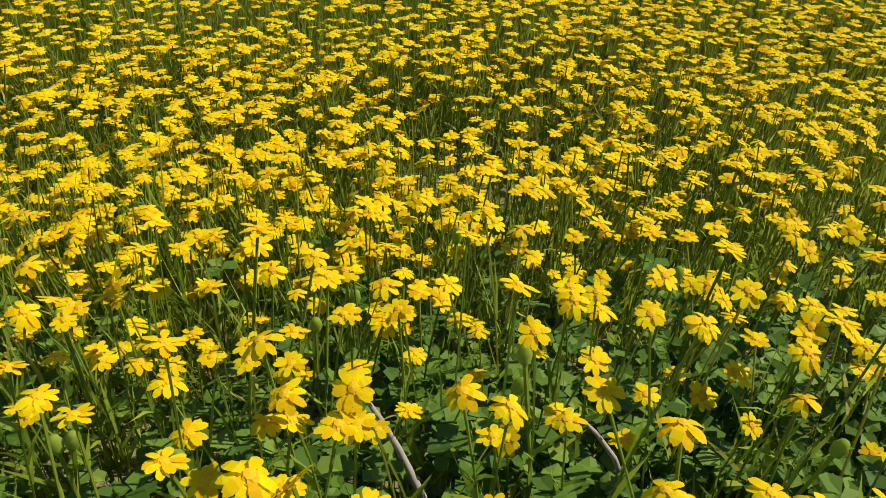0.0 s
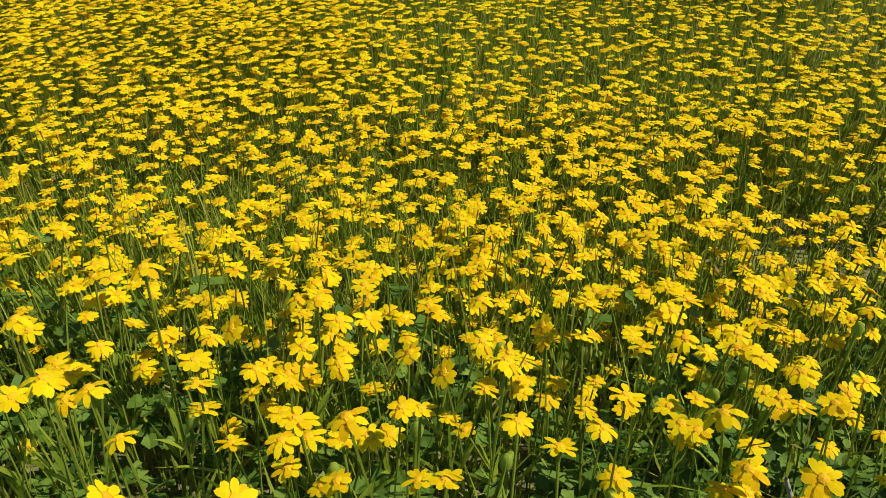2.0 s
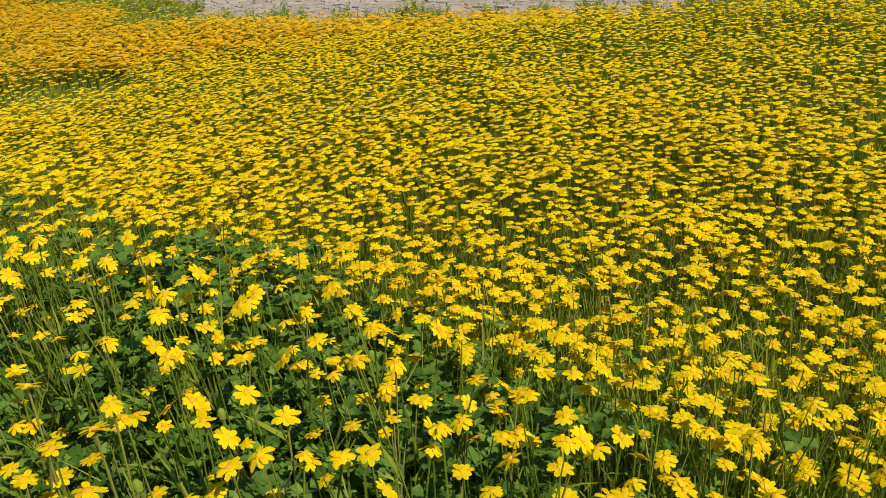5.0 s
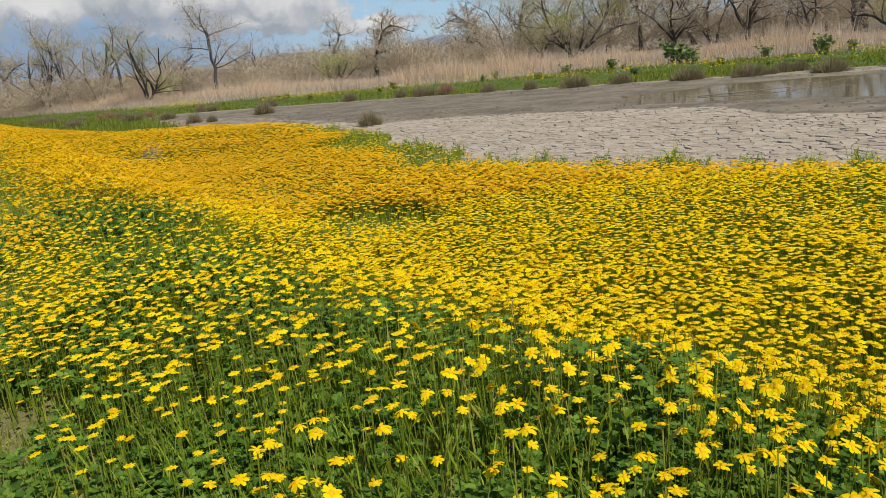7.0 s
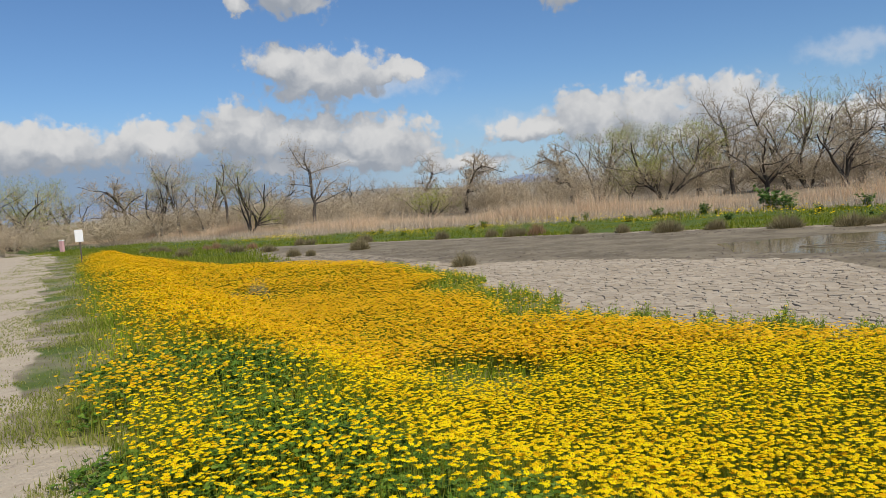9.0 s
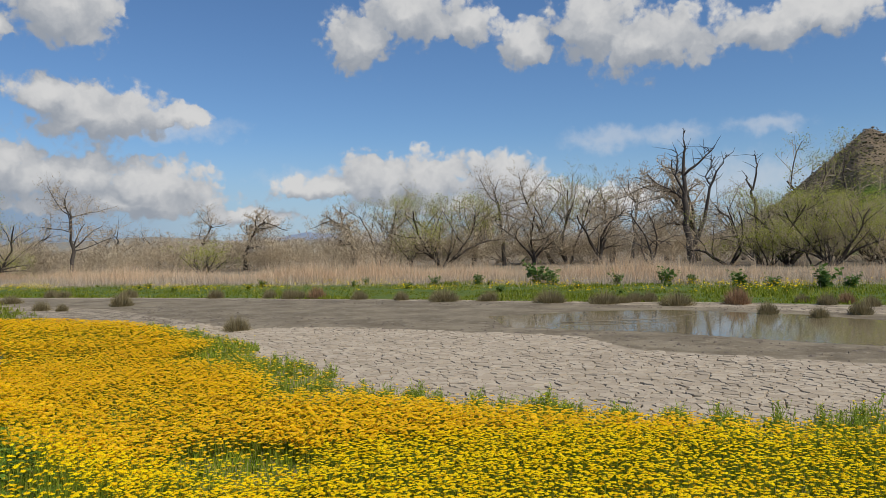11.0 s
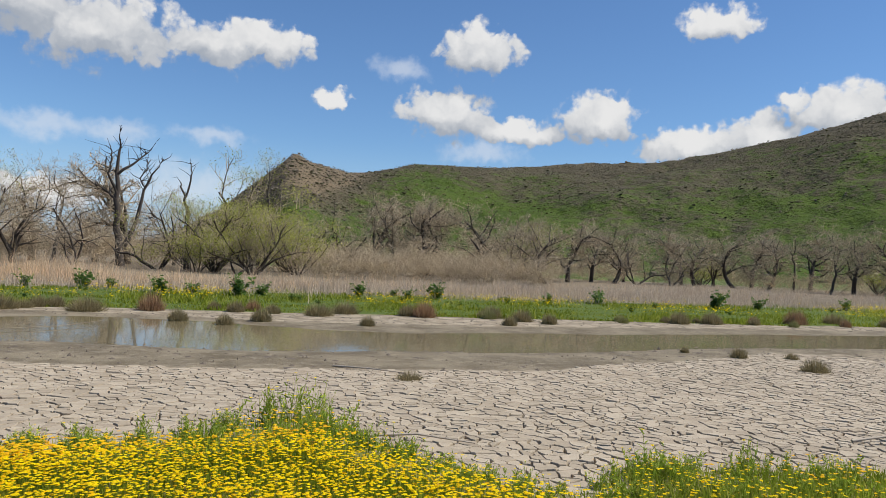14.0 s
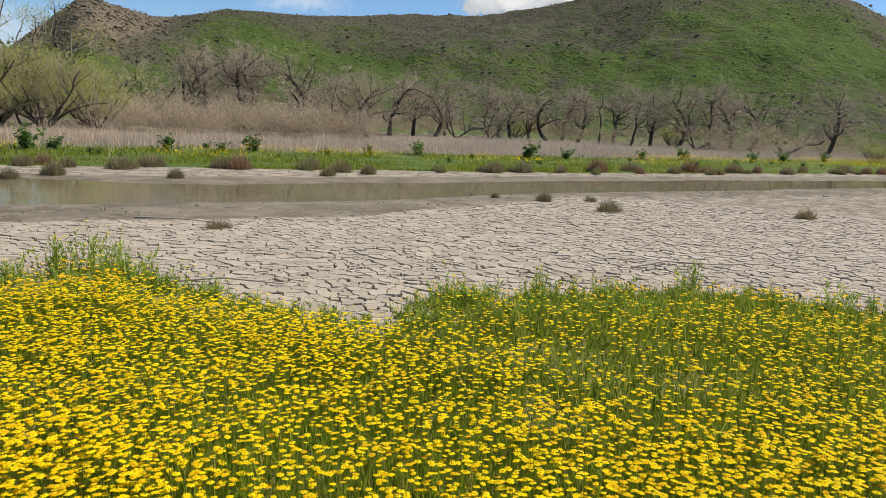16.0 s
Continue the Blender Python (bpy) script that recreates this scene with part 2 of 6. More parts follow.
M_WILLOW = plant_material("young_willow_leaf", ((0.0, (0.27, 0.31, 0.05)), (0.5, (0.43, 0.47, 0.08)), (1.0, (0.58, 0.57, 0.17))), 0.55, 0.8, gloss=0.08)
M_BUD = plant_material("budding_twig_leaf", ((0.0, (0.26, 0.18, 0.125)), (1.0, (0.40, 0.29, 0.20))), 0.3, 0.9, gloss=0.05)
M_HAZE = plant_material("pale_brush_twig", ((0.0, (0.36, 0.285, 0.195)), (0.5, (0.53, 0.435, 0.31)), (1.0, (0.65, 0.55, 0.41))), 0.3, 0.9, gloss=0.05)
M_SAGE = plant_material("grey_sage_leaf", ((0.0, (0.22, 0.23, 0.13)), (1.0, (0.36, 0.36, 0.24))), 0.2, 0.8)


def bark_material(name, dark, light, scale=9.0):
    m, t, p = material(name)
    co = object_coords(t)
    n, big = noise_node(t, co, scale, 5.0, 0.65), noise_node(t, co, 0.8, 3.0)
    col = mix_color(t, n.outputs[0], dark, light)
    col = mix_color(t, 0.5, col, mix_color(t, big.outputs[0], (0.5, 0.5, 0.5), (1.4, 1.4, 1.4)), "MULTIPLY")
    link(t, col, p.inputs["Base Color"])
    p.inputs["Roughness"].default_value = 0.9
    add_bump(t, p, n.outputs[0], 0.6, 0.03)
    return m


M_BARK = bark_material("grey_brown_bark", (0.026, 0.020, 0.016), (0.085, 0.067, 0.052))
M_SNAG = bark_material("dark_dead_bark", (0.022, 0.018, 0.016), (0.085, 0.066, 0.055))
M_TWIG = plant_material("bare_twig", ((0.0, (0.26, 0.205, 0.145)), (0.5, (0.43, 0.355, 0.26)), (1.0, (0.56, 0.475, 0.36))), 0.15, 0.9, gloss=0.05)


def ground_material():
    """One earth sheet: dried mud, wet mud, soil under the flowers, grass ground and the trodden track, by masks."""
    m, t, p = material("earth")
    co = object_coords(t)

    def zone(name):
        a = t.nodes.new("ShaderNodeAttribute")
        a.attribute_name = name
        return a.outputs["Fac"]

    coarse, mid, fine = noise_node(t, co, 0.35, 4.0), noise_node(t, co, 3.0, 5.0), noise_node(t, co, 45.0, 4.0, 0.6)
    mud = mix_color(t, smooth_range(t, mid.outputs[0], 0.34, 0.66), (0.20, 0.163, 0.115), (0.39, 0.33, 0.25))
    streak, slab = noise_node(t, co, 1.1, 6.0, 0.65), noise_node(t, co, 5.0, 6.0, 0.7)
    wet = mix_color(t, smooth_range(t, streak.outputs[0], 0.35, 0.65), (0.135, 0.108, 0.07), (0.24, 0.20, 0.138))
    wet = mix_color(t, math_node(t, "MULTIPLY", smooth_range(t, slab.outputs[0], 0.54, 0.64), 0.7), wet, (0.30, 0.255, 0.185))
    wet = mix_color(t, math_node(t, "MULTIPLY", smooth_range(t, slab.outputs[0], 0.42, 0.34), 0.7), wet, (0.085, 0.07, 0.048))
    soil = mix_color(t, mid.outputs[0], (0.13, 0.13, 0.04), (0.28, 0.25, 0.11))
    grass = mix_color(t, mid.outputs[0], (0.05, 0.085, 0.014), (0.12, 0.16, 0.03))
    dry = mix_color(t, mid.outputs[0], (0.15, 0.118, 0.08), (0.25, 0.205, 0.145))
    track = mix_color(t, mid.outputs[0], (0.35, 0.29, 0.215), (0.52, 0.44, 0.34))
    pebble = noise_node(t, co, 14.0, 5.0, 0.7)
    track = mix_color(t, math_node(t, "MULTIPLY", smooth_range(t, pebble.outputs[0], 0.55, 0.68), 0.6), track, (0.24, 0.19, 0.14))
    track = mix_color(t, math_node(t, "MULTIPLY", smooth_range(t, pebble.outputs[0], 0.42, 0.3), 0.5), track, (0.60, 0.53, 0.43))
    col = mud
    for name, c in (("wet", wet), ("soil", soil), ("grass", grass), ("dry", dry), ("track", track)):
        z = math_node(t, "ADD", zone(name), math_node(t, "MULTIPLY", math_node(t, "SUBTRACT", mid.outputs[0], 0.5), 0.5))
        col = mix_color(t, smooth_range(t, z, 0.35, 0.6), col, c)
    far, plated = zone("crack"), zone("plated")
    vor = t.nodes.new("ShaderNodeTexVoronoi")
    vor.feature = "DISTANCE_TO_EDGE"
    vor.inputs["Scale"].default_value = 6.6
    link(t, co, vor.inputs["Vector"])
    gap = math_node(t, "MULTIPLY", smooth_range(t, vor.outputs["Distance"], 0.05, 0.015), far)
    gap = math_node(t, "MAXIMUM", gap, plated)
    col = mix_color(t, gap, col, (0.05, 0.042, 0.035))
    col = mix_color(t, 0.4, col, mix_color(t, fine.outputs[0], (0.6, 0.6, 0.6), (1.35, 1.35, 1.35)), "MULTIPLY")
    link(t, col, p.inputs["Base Color"])
    link(t, smooth_range(t, zone("wet"), 0.3, 0.8, 0.95, 0.75), p.inputs["Roughness"])
    p.inputs["Specular IOR Level"].default_value = 0.25
    relief = math_node(t, "ADD", math_node(t, "ADD", fine.outputs[0], math_node(t, "MULTIPLY", mid.outputs[0], 2.0)), math_node(t, "MULTIPLY", slab.outputs[0], 3.0))
    add_bump(t, p, relief, 0.5, 0.03)
    return m


def mud_plate_material():
    m, t, p = material("cracked_mud")
    co = object_coords(t)
    rnd = t.nodes.new("ShaderNodeNewGeometry").outputs["Random Per Island"]
    obj = t.nodes.new("ShaderNodeObjectInfo").outputs["Random"]
    mixed = math_node(t, "FRACT", math_node(t, "ADD", rnd, obj))
    geo = t.nodes.new("ShaderNodeNewGeometry").outputs["Position"]
    coarse, fine = noise_node(t, geo, 0.6, 4.0), noise_node(t, geo, 60.0, 4.0, 0.65)
    col = ramp(t, mixed, (0.0, (0.31, 0.255, 0.188)), (0.5, (0.362, 0.302, 0.228)), (1.0, (0.415, 0.35, 0.268)))
    col = mix_color(t, 0.5, col, mix_color(t, coarse.outputs[0], (0.72, 0.70, 0.66), (1.25, 1.25, 1.25)), "MULTIPLY")
    col = mix_color(t, 0.4, col, mix_color(t, fine.outputs[0], (0.65, 0.65, 0.65), (1.3, 1.3, 1.3)), "MULTIPLY")
    link(t, col, p.inputs["Base Color"])
    p.inputs["Roughness"].default_value = 0.95
    add_bump(t, p, fine.outputs[0], 0.4, 0.01)
    return m


def water_material():
    m, t, p = material("muddy_water")
    co = object_coords(t)
    n, big = noise_node(t, co, 7.0, 3.0), noise_node(t, co, 0.5, 2.0)
    link(t, mix_color(t, big.outputs[0], (0.15, 0.125, 0.073), (0.21, 0.176, 0.11)), p.inputs["Base Color"])
    p.inputs["Roughness"].default_value, p.inputs["IOR"].default_value = 0.05, 1.33
    add_bump(t, p, n.outputs[0], 0.05, 0.01)
    return m


def hill_material():
    m, t, p = material("hill_turf")
    co = object_coords(t)
    patch, mid, fine, grit = noise_node(t, co, 0.012, 5.0, 0.6), noise_node(t, co, 0.05, 6.0, 0.7), noise_node(t, co, 0.22, 6.0, 0.75), noise_node(t, co, 0.8, 4.0, 0.7)
    turf = mix_color(t, mid.outputs[0], (0.031, 0.055, 0.011), (0.105, 0.153, 0.026))
    scrub = mix_color(t, grit.outputs[0], (0.03, 0.03, 0.019), (0.155, 0.13, 0.087))
    rocky = t.nodes.new("ShaderNodeAttribute")
    rocky.attribute_name = "rocky"
    amount = math_node(t, "ADD", math_node(t, "MULTIPLY", patch.outputs[0], 0.7), math_node(t, "MULTIPLY", fine.outputs[0], 0.75))
    amount = math_node(t, "ADD", amount, math_node(t, "MULTIPLY", rocky.outputs["Fac"], 0.32))
    col = mix_color(t, smooth_range(t, amount, 0.69, 0.86), turf, scrub)
    rock = mix_color(t, grit.outputs[0], (0.09, 0.07, 0.048), (0.25, 0.195, 0.135))
    col = mix_color(t, smooth_range(t, math_node(t, "ADD", rocky.outputs["Fac"], math_node(t, "MULTIPLY", fine.outputs[0], 0.9)), 0.95, 1.3), col, rock)
    spots = smooth_range(t, grit.outputs[0], 0.45, 0.36)
    col = mix_color(t, math_node(t, "MULTIPLY", spots, 0.75), col, (0.03, 0.035, 0.016))
    link(t, col, p.inputs["Base Color"])
    p.inputs["Roughness"].default_value = 0.95
    p.inputs["Specular IOR Level"].default_value = 0.1
    add_bump(t, p, math_node(t, "ADD", fine.outputs[0], math_node(t, "MULTIPLY", mid.outputs[0], 3.0)), 0.9, 2.0)
    return m


def plain_material(name, a, b, rough=0.6, scale=20.0):
    m, t, p = material(name)
    n = noise_node(t, object_coords(t), scale, 4.0)
    link(t, mix_color(t, n.outputs[0], a, b), p.inputs["Base Color"])
    p.inputs["Roughness"].default_value = rough
    add_bump(t, p, n.outputs[0], 0.2, 0.01)
    return m


M_EARTH, M_PLATE, M_WATER, M_HILL = ground_material(), mud_plate_material(), water_material(), hill_material()
# hill brown greyed and paled: the haze is in this colour only
M_RANGE = plain_material("haze_tinted_hills", (0.17, 0.17, 0.15), (0.24, 0.22, 0.18), 1.0, 0.004)
# the blue of distance haze is painted into the mountains' own colour
M_HAZE_BLUE = plain_material("haze_blue_mountains", (0.17, 0.23, 0.33), (0.20, 0.26, 0.36), 1.0, 0.002)
M_ROCK = plain_material("hill_rock", (0.11, 0.088, 0.064), (0.25, 0.205, 0.15), 0.95, 0.8)
M_SCRUB = plain_material("dark_hill_scrub", (0.05, 0.055, 0.022), (0.12, 0.11, 0.055), 0.95, 1.5)
M_WHITE = plain_material("white_sign_paint", (0.72, 0.72, 0.74), (0.82, 0.82, 0.82), 0.5)
M_PINK = plain_material("faded_pink_paint", (0.55, 0.30, 0.32), (0.65, 0.38, 0.38), 0.6)
M_POST = plain_material("weathered_post", (0.08, 0.06, 0.05), (0.16, 0.13, 0.10), 0.8)
M_SODDEN = plain_material("sodden_wood", (0.12, 0.095, 0.065), (0.22, 0.18, 0.13), 0.7)
M_STICK = plain_material("bleached_wood", (0.30, 0.25, 0.20), (0.45, 0.39, 0.32), 0.8)

# ---------------------------------------------------------------- mesh helpers
RNG = np.random.default_rng(7)


def mesh_of(name, verts, faces, mats, slots=None, shade=False):
    """A mesh from arrays: faces all with the same number of corners; mats a material or a list, slots one index a face."""
    verts, faces = np.asarray(verts, np.float32), np.asarray(faces, np.int32)
    me = bpy.data.meshes.new(name)
    me.vertices.add(len(verts))
    me.vertices.foreach_set("co", verts.ravel())
    me.loops.add(faces.size)
    me.loops.foreach_set("vertex_index", faces.ravel())
    me.polygons.add(len(faces))
    me.polygons.foreach_set("loop_start", np.arange(0, faces.size, faces.shape[1], dtype=np.int32))
    for mat in mats if isinstance(mats, list) else [mats]:
        me.materials.append(mat)
    if slots is not None:
        me.polygons.foreach_set("material_index", np.asarray(slots, np.int32))
    me.polygons.foreach_set("use_smooth", np.full(len(faces), shade))
    me.update(calc_edges=True)
    return me


def part(name, verts, faces, mats, parent=None, label="", slots=None, shade=False):
    ob = new(name, mesh_of(name, verts, faces, mats, slots, shade))
    if parent is not None:
        ob.parent = parent
    if label:
        tagged(ob, label)
    return ob


def joined(pieces):
    """Pieces (verts, triangles) or (verts, triangles, slot) laid into one: verts, triangles, slots."""
    vs, fs, ss, n = [], [], [], 0
    for piece in pieces:
        v, f = np.asarray(piece[0], float), np.asarray(piece[1], int)
        vs.append(v), fs.append(f + n)
        ss.append(np.full(len(f), piece[2]) if len(piece) > 2 and np.isscalar(piece[2]) else (piece[2] if len(piece) > 2 else np.zeros(len(f), int)))
        n += len(v)
    return np.concatenate(vs), np.concatenate(fs), np.concatenate(ss)


def turns(yaw, tilt=None, heading=None):
    """Turn matrices: by yaw about z, then leaning by tilt towards the heading (all arrays, in radians)."""
    c, s = np.cos(yaw), np.sin(yaw)
    z = np.zeros_like(c)
    o = np.ones_like(c)
    m = np.stack([np.stack([c, -s, z], -1), np.stack([s, c, z], -1), np.stack([z, z, o], -1)], -2)
    if tilt is None:
        return m
    ax, ay = -np.sin(heading), np.cos(heading)
    ct, st = np.cos(tilt), np.sin(tilt)
    k = 1 - ct
    lean = np.stack([np.stack([ct + ax * ax * k, ax * ay * k, ay * st], -1), np.stack([ax * ay * k, ct + ay * ay * k, -ax * st], -1), np.stack([-ay * st, ax * st, ct], -1)], -2)
    return lean @ m


def scattered(template, places, turn, scale):
    """The template (verts, triangles, slots) copied to many places into one soup. scale: one number each, or three."""
    v, f, s = template
    k = len(places)
    scale = np.asarray(scale, float)
    sv = v[None] * (scale[:, None, None] if scale.ndim == 1 else scale[:, None, :])
    out = np.einsum("kij,knj->kni", turn, sv) + places[:, None, :]
    return out.reshape(-1, 3), (f[None] + (np.arange(k) * len(v))[:, None, None]).reshape(-1, 3), np.tile(s, k)


def lattice_noise(x, y, seed=0):
    """Smooth noise, 0 to 1, with cells of 1."""
    xi, yi = np.floor(x).astype(np.int64), np.floor(y).astype(np.int64)
    fx, fy = x - xi, y - yi
    fx, fy = fx * fx * (3 - 2 * fx), fy * fy * (3 - 2 * fy)

    def h(a, b):
        n = (a * 374761393 + b * 668265263 + seed * 982451653) & 0xFFFFFFFF
        n = ((n ^ (n >> 13)) * 1274126177) & 0xFFFFFFFF
        return ((n ^ (n >> 16)) & 0xFFFF) / 65535.0

    return (h(xi, yi) * (1 - fx) + h(xi + 1, yi) * fx) * (1 - fy) + (h(xi, yi + 1) * (1 - fx) + h(xi + 1, yi + 1) * fx) * fy


def rough(x, y, seed=0, octaves=4):
    total, amp, norm = 0.0, 1.0, 0.0
    for i in range(octaves):
        total = total + amp * lattice_noise(x * 2**i + 13.7 * i, y * 2**i - 7.1 * i, seed + i)
        norm += amp
        amp *= 0.5
    return total / norm


def ease(v):
    v = np.clip(v, 0, 1)
    return v * v * (3 - 2 * v)


# ---------------------------------------------------------------- plan of the ground
def edge(*pts):
    xs, ys = np.array([p[0] for p in pts], float), np.array([p[1] for p in pts], float)
    return lambda x: np.interp(x, xs, ys)


FIELD_FAR = edge((-40, 13.5), (-30, 11.3), (-24, 9.8), (-18, 8.6), (-14, 8.0), (-12.3, 8.9), (-10.8, 9.1), (-9.3, 8.6), (-8.3, 8.3), (-7.5, 8.1), (-6.7, 7.15), (-5.9, 6.9), (-5.2, 6.75), (-4.2, 5.95), (-3.4, 6.0), (-2.2, 6.05), (-1.4, 6.1), (-0.6, 6.25), (-0.2, 6.5), (0.15, 6.95), (0.5, 7.0), (0.75, 6.35), (1.05, 5.85), (1.5, 5.35), (1.95, 5.0), (2.45, 5.5), (3.2, 5.4), (4.1, 5.45), (4.9, 5.1), (5.25, 4.5), (5.5, 3.9), (6.5, 3.2), (9, 2.6), (20, 1))
FIELD_NEAR = edge((-40, 12.5), (-31, 9.7), (-20, 6.3), (-12.5, 4.1), (-7.1, 2.5), (-5.0, 1.75), (-4.5, 1.4), (-4.1, 1.4), (-3.8, 1.55), (-3.0, 1.22), (-2.4, 0.86), (-1.2, 0.66), (0.5, 0.35), (2, 0.0), (6, -0.9), (20, -3))
CLOVER_FAR = edge((-6.2, 2.4), (-5.8, 2.85), (-4.5, 2.95), (-3.4, 2.6), (-2.1, 2.2), (-1.2, 2.12), (-0.5, 2.05), (0.1, 1.8), (0.5, 1.72), (1.0, 1.72), (1.3, 1.67), (1.7, 1.57), (2.1, 1.3), (4, 0.4), (20, -3))
WET_NEAR = edge((-60, 9.5), (-30, 11.2), (-22, 12.0), (-16.2, 12.0), (-9.5, 9.7), (-8.3, 10.6), (-5.6, 10.7), (-3.9, 10.9), (-2.8, 9.8), (-0.8, 9.6), (1.1, 9.8), (3.4, 9.9), (4.3, 10.5), (6.5, 11.5), (8.0, 12.4), (11.3, 12.6), (20, 13.5), (60, 22))
WET_FAR = edge((-60, 10.0), (-30, 12.0), (-20, 14.8), (-12, 16.4), (-7, 16.9), (-4, 16.6), (0, 15.8), (4, 15.9), (9, 17.0), (20, 18.6), (60, 27))
BAND = edge((-60, 10.0), (-40, 10.3), (-30, 12.3), (-20.5, 15.4), (-11, 17.0), (-3, 18.0), (4, 18.4), (12, 18.8), (27, 21.5), (60, 29))
REED = edge((-80, 16.0), (-50, 17.0), (-29, 19.5), (-16, 23.0), (-5, 25.0), (5, 26.0), (20, 28.0), (45, 35.0), (90, 48))


def pool(x, y):
    """How far inside the pool, about -1 to 1."""
    near = np.interp(x, [-7, -5.5, -3, -0.8, 2.9, 7, 11.7, 20, 60], [13.5, 11.5, 11.6, 11.1, 11.5, 12.7, 13.6, 15.0, 23])
    far = np.interp(x, [-7, -5.5, -4, -1.3, 0.5, 3, 7, 14.5, 24, 60], [13.5, 15.0, 16.0, 15.6, 14.6, 14.7, 15.6, 17.0, 18.2, 26])
    return np.minimum(y - near, far - y)


def ground_height(x, y):
    inner, near = np.minimum(FIELD_FAR(x) - y, 3.0), y - FIELD_NEAR(x)
    # a low bank carries the track and falls away into the field
    z = np.interp(x, [-9, -5], [0.03, 0.015]) * ease(inner / 0.9 + 0.1)
    z = z + np.interp(x, [-9, -4, -1], [0.0, 0.06, 0.13]) * (1 - ease((near - 0.7) / 1.2))
    z = z - 0.035 * ease((y - FIELD_FAR(x) + 0.05) / 0.3) * ease((WET_NEAR(x) - y) / 0.6)
    wet = ease((y - WET_NEAR(x)) / 0.8 + 0.3) * ease((WET_FAR(x) - y) / 0.8 + 0.5)
    z = z + wet * (0.004 - 0.03 * ease(pool(x, y) * 0.9 + 0.35) + 0.022 * (rough(x * 0.5, y * 0.9, 5, 3) - 0.5))
    up = y - BAND(x)
    z = z + 0.09 * ease(up / 7.0) + 0.13 * ease((up - 6) / 22.0) + 0.06 * ease(up / 3) * (rough(x * 0.3, y * 0.3, 9, 3) - 0.5)
    z = z + 0.02 * (rough(x * 1.3, y * 1.3, 3, 3) - 0.5) * ease(inner / 0.5)
    return z


def zones(x, y):
    inside = ease((FIELD_FAR(x) - y) / 0.25 + 0.5) * ease((y - FIELD_NEAR(x)) / 0.5 + 0.5)
    wet = ease((y - WET_NEAR(x)) / 0.5 + 0.5) * ease((WET_FAR(x) - y) / 0.5 + 0.5)
    up = y - BAND(x)
    grass = ease(up / 0.6 + 0.5) * ease((REED(x) - y) / 2 + 0.3)
    verge = ease((FIELD_NEAR(x) + 0.3 - y) / 0.4) * ease((y - FIELD_NEAR(x) + 1.1) / 0.8)
    grass = np.maximum(grass, verge * 0.4 * rough(x * 1.6, y * 1.6, 21, 3))
    grass = np.maximum(grass, ease((-14 - x) / 3) * ease((y - FIELD_NEAR(x)) / 1.0) * ease((FIELD_FAR(x) + np.interp(x, [-24, -16, -12], [3.5, 1.6, 0.5]) - y) / 0.8))
    away = ease((np.hypot(x, y) - 62 + 14 * (rough(x / 12, y / 12, 27, 3) - 0.5)) / 16) * ease((x + 12) / 10)
    dry = ease((y - REED(x)) / 2 + 0.5) * (1 - away)
    grass = np.maximum(grass, away)
    verge_wide = np.interp(x, [-30, -8, -5, -4], [0.8, 0.5, 0.3, 0.0])
    grass = np.maximum(grass, ease((FIELD_NEAR(x) + 0.3 - y) / 0.3) * ease((x + 4) / -1.0) * 0.85 * rough(x * 1.3, y * 1.3, 159, 3))
    track = ease((FIELD_NEAR(x) + 0.12 - verge_wide - y + 0.7 * (rough(x * 0.9, y * 0.9, 157, 3) - 0.5)) / 0.35)
    crack = ease((y - FIELD_FAR(x)) / 0.3) * ease((WET_NEAR(x) - y) / 0.3)
    plated = crack * ease((14.6 - np.hypot(x, y)) / 0.4) * ease((x + 11.6) / 0.3) * ease((WET_NEAR(x) - 0.25 - y) / 0.2)
    return dict(soil=inside, wet=wet, grass=grass, dry=dry, track=track, crack=crack, plated=plated)


def build_ground():
    rings = np.concatenate([[0.0], np.geomspace(0.35, 30, 130), np.geomspace(31.5, 4500, 45)])
    n = 420
    ang = np.linspace(0, 2 * math.pi, n, endpoint=False)
    x = (rings[1:, None] * np.cos(ang)).ravel() + 0.3
    y = (rings[1:, None] * np.sin(ang)).ravel() + 1.0
    x, y = np.concatenate([[0.3], x]), np.concatenate([[1.0], y])
    z = ground_height(x, y)
    i = np.arange(len(rings) - 2)[:, None] * n + 1
    j = np.arange(n)[None]
    a, b, c, d = i + j, i + (j + 1) % n, i + n + (j + 1) % n, i + n + j
    f = np.concatenate([np.stack([np.zeros(n, int), 1 + j[0], 1 + (j[0] + 1) % n], -1), np.stack([a, d, c], -1).reshape(-1, 3), np.stack([a, c, b], -1).reshape(-1, 3)])
    ob = part("ground", np.stack([x, y, z], -1), f, M_EARTH, shade=True)
    tagged(ob, "flat earth of dried grey mud, soil and grass", "ground", kind="structure")
    for name, v in zones(x, y).items():
        at = ob.data.attributes.new(name, "FLOAT", "POINT")
        at.data.foreach_set("value", v.astype(np.float32))


build_ground()


def build_water():
    xs = np.linspace(-10, 60, 140)
    near, far = WET_NEAR(xs) - 0.2, WET_FAR(xs) + 0.2
    v, f = [], []
    for k, x in enumerate(xs):
        for s in np.linspace(0, 1, 9):
            v.append((x, near[k] * (1 - s) + far[k] * s, -0.012))
    for k in range(len(xs) - 1):
        for s in range(8):
            a = k * 9 + s
            f.append((a, a + 9, a + 10, a + 1))
    ob = part("water", v, f, M_WATER)
    tagged(ob, "shallow brown muddy water lying in a drying channel", "water", kind="structure")


build_water()


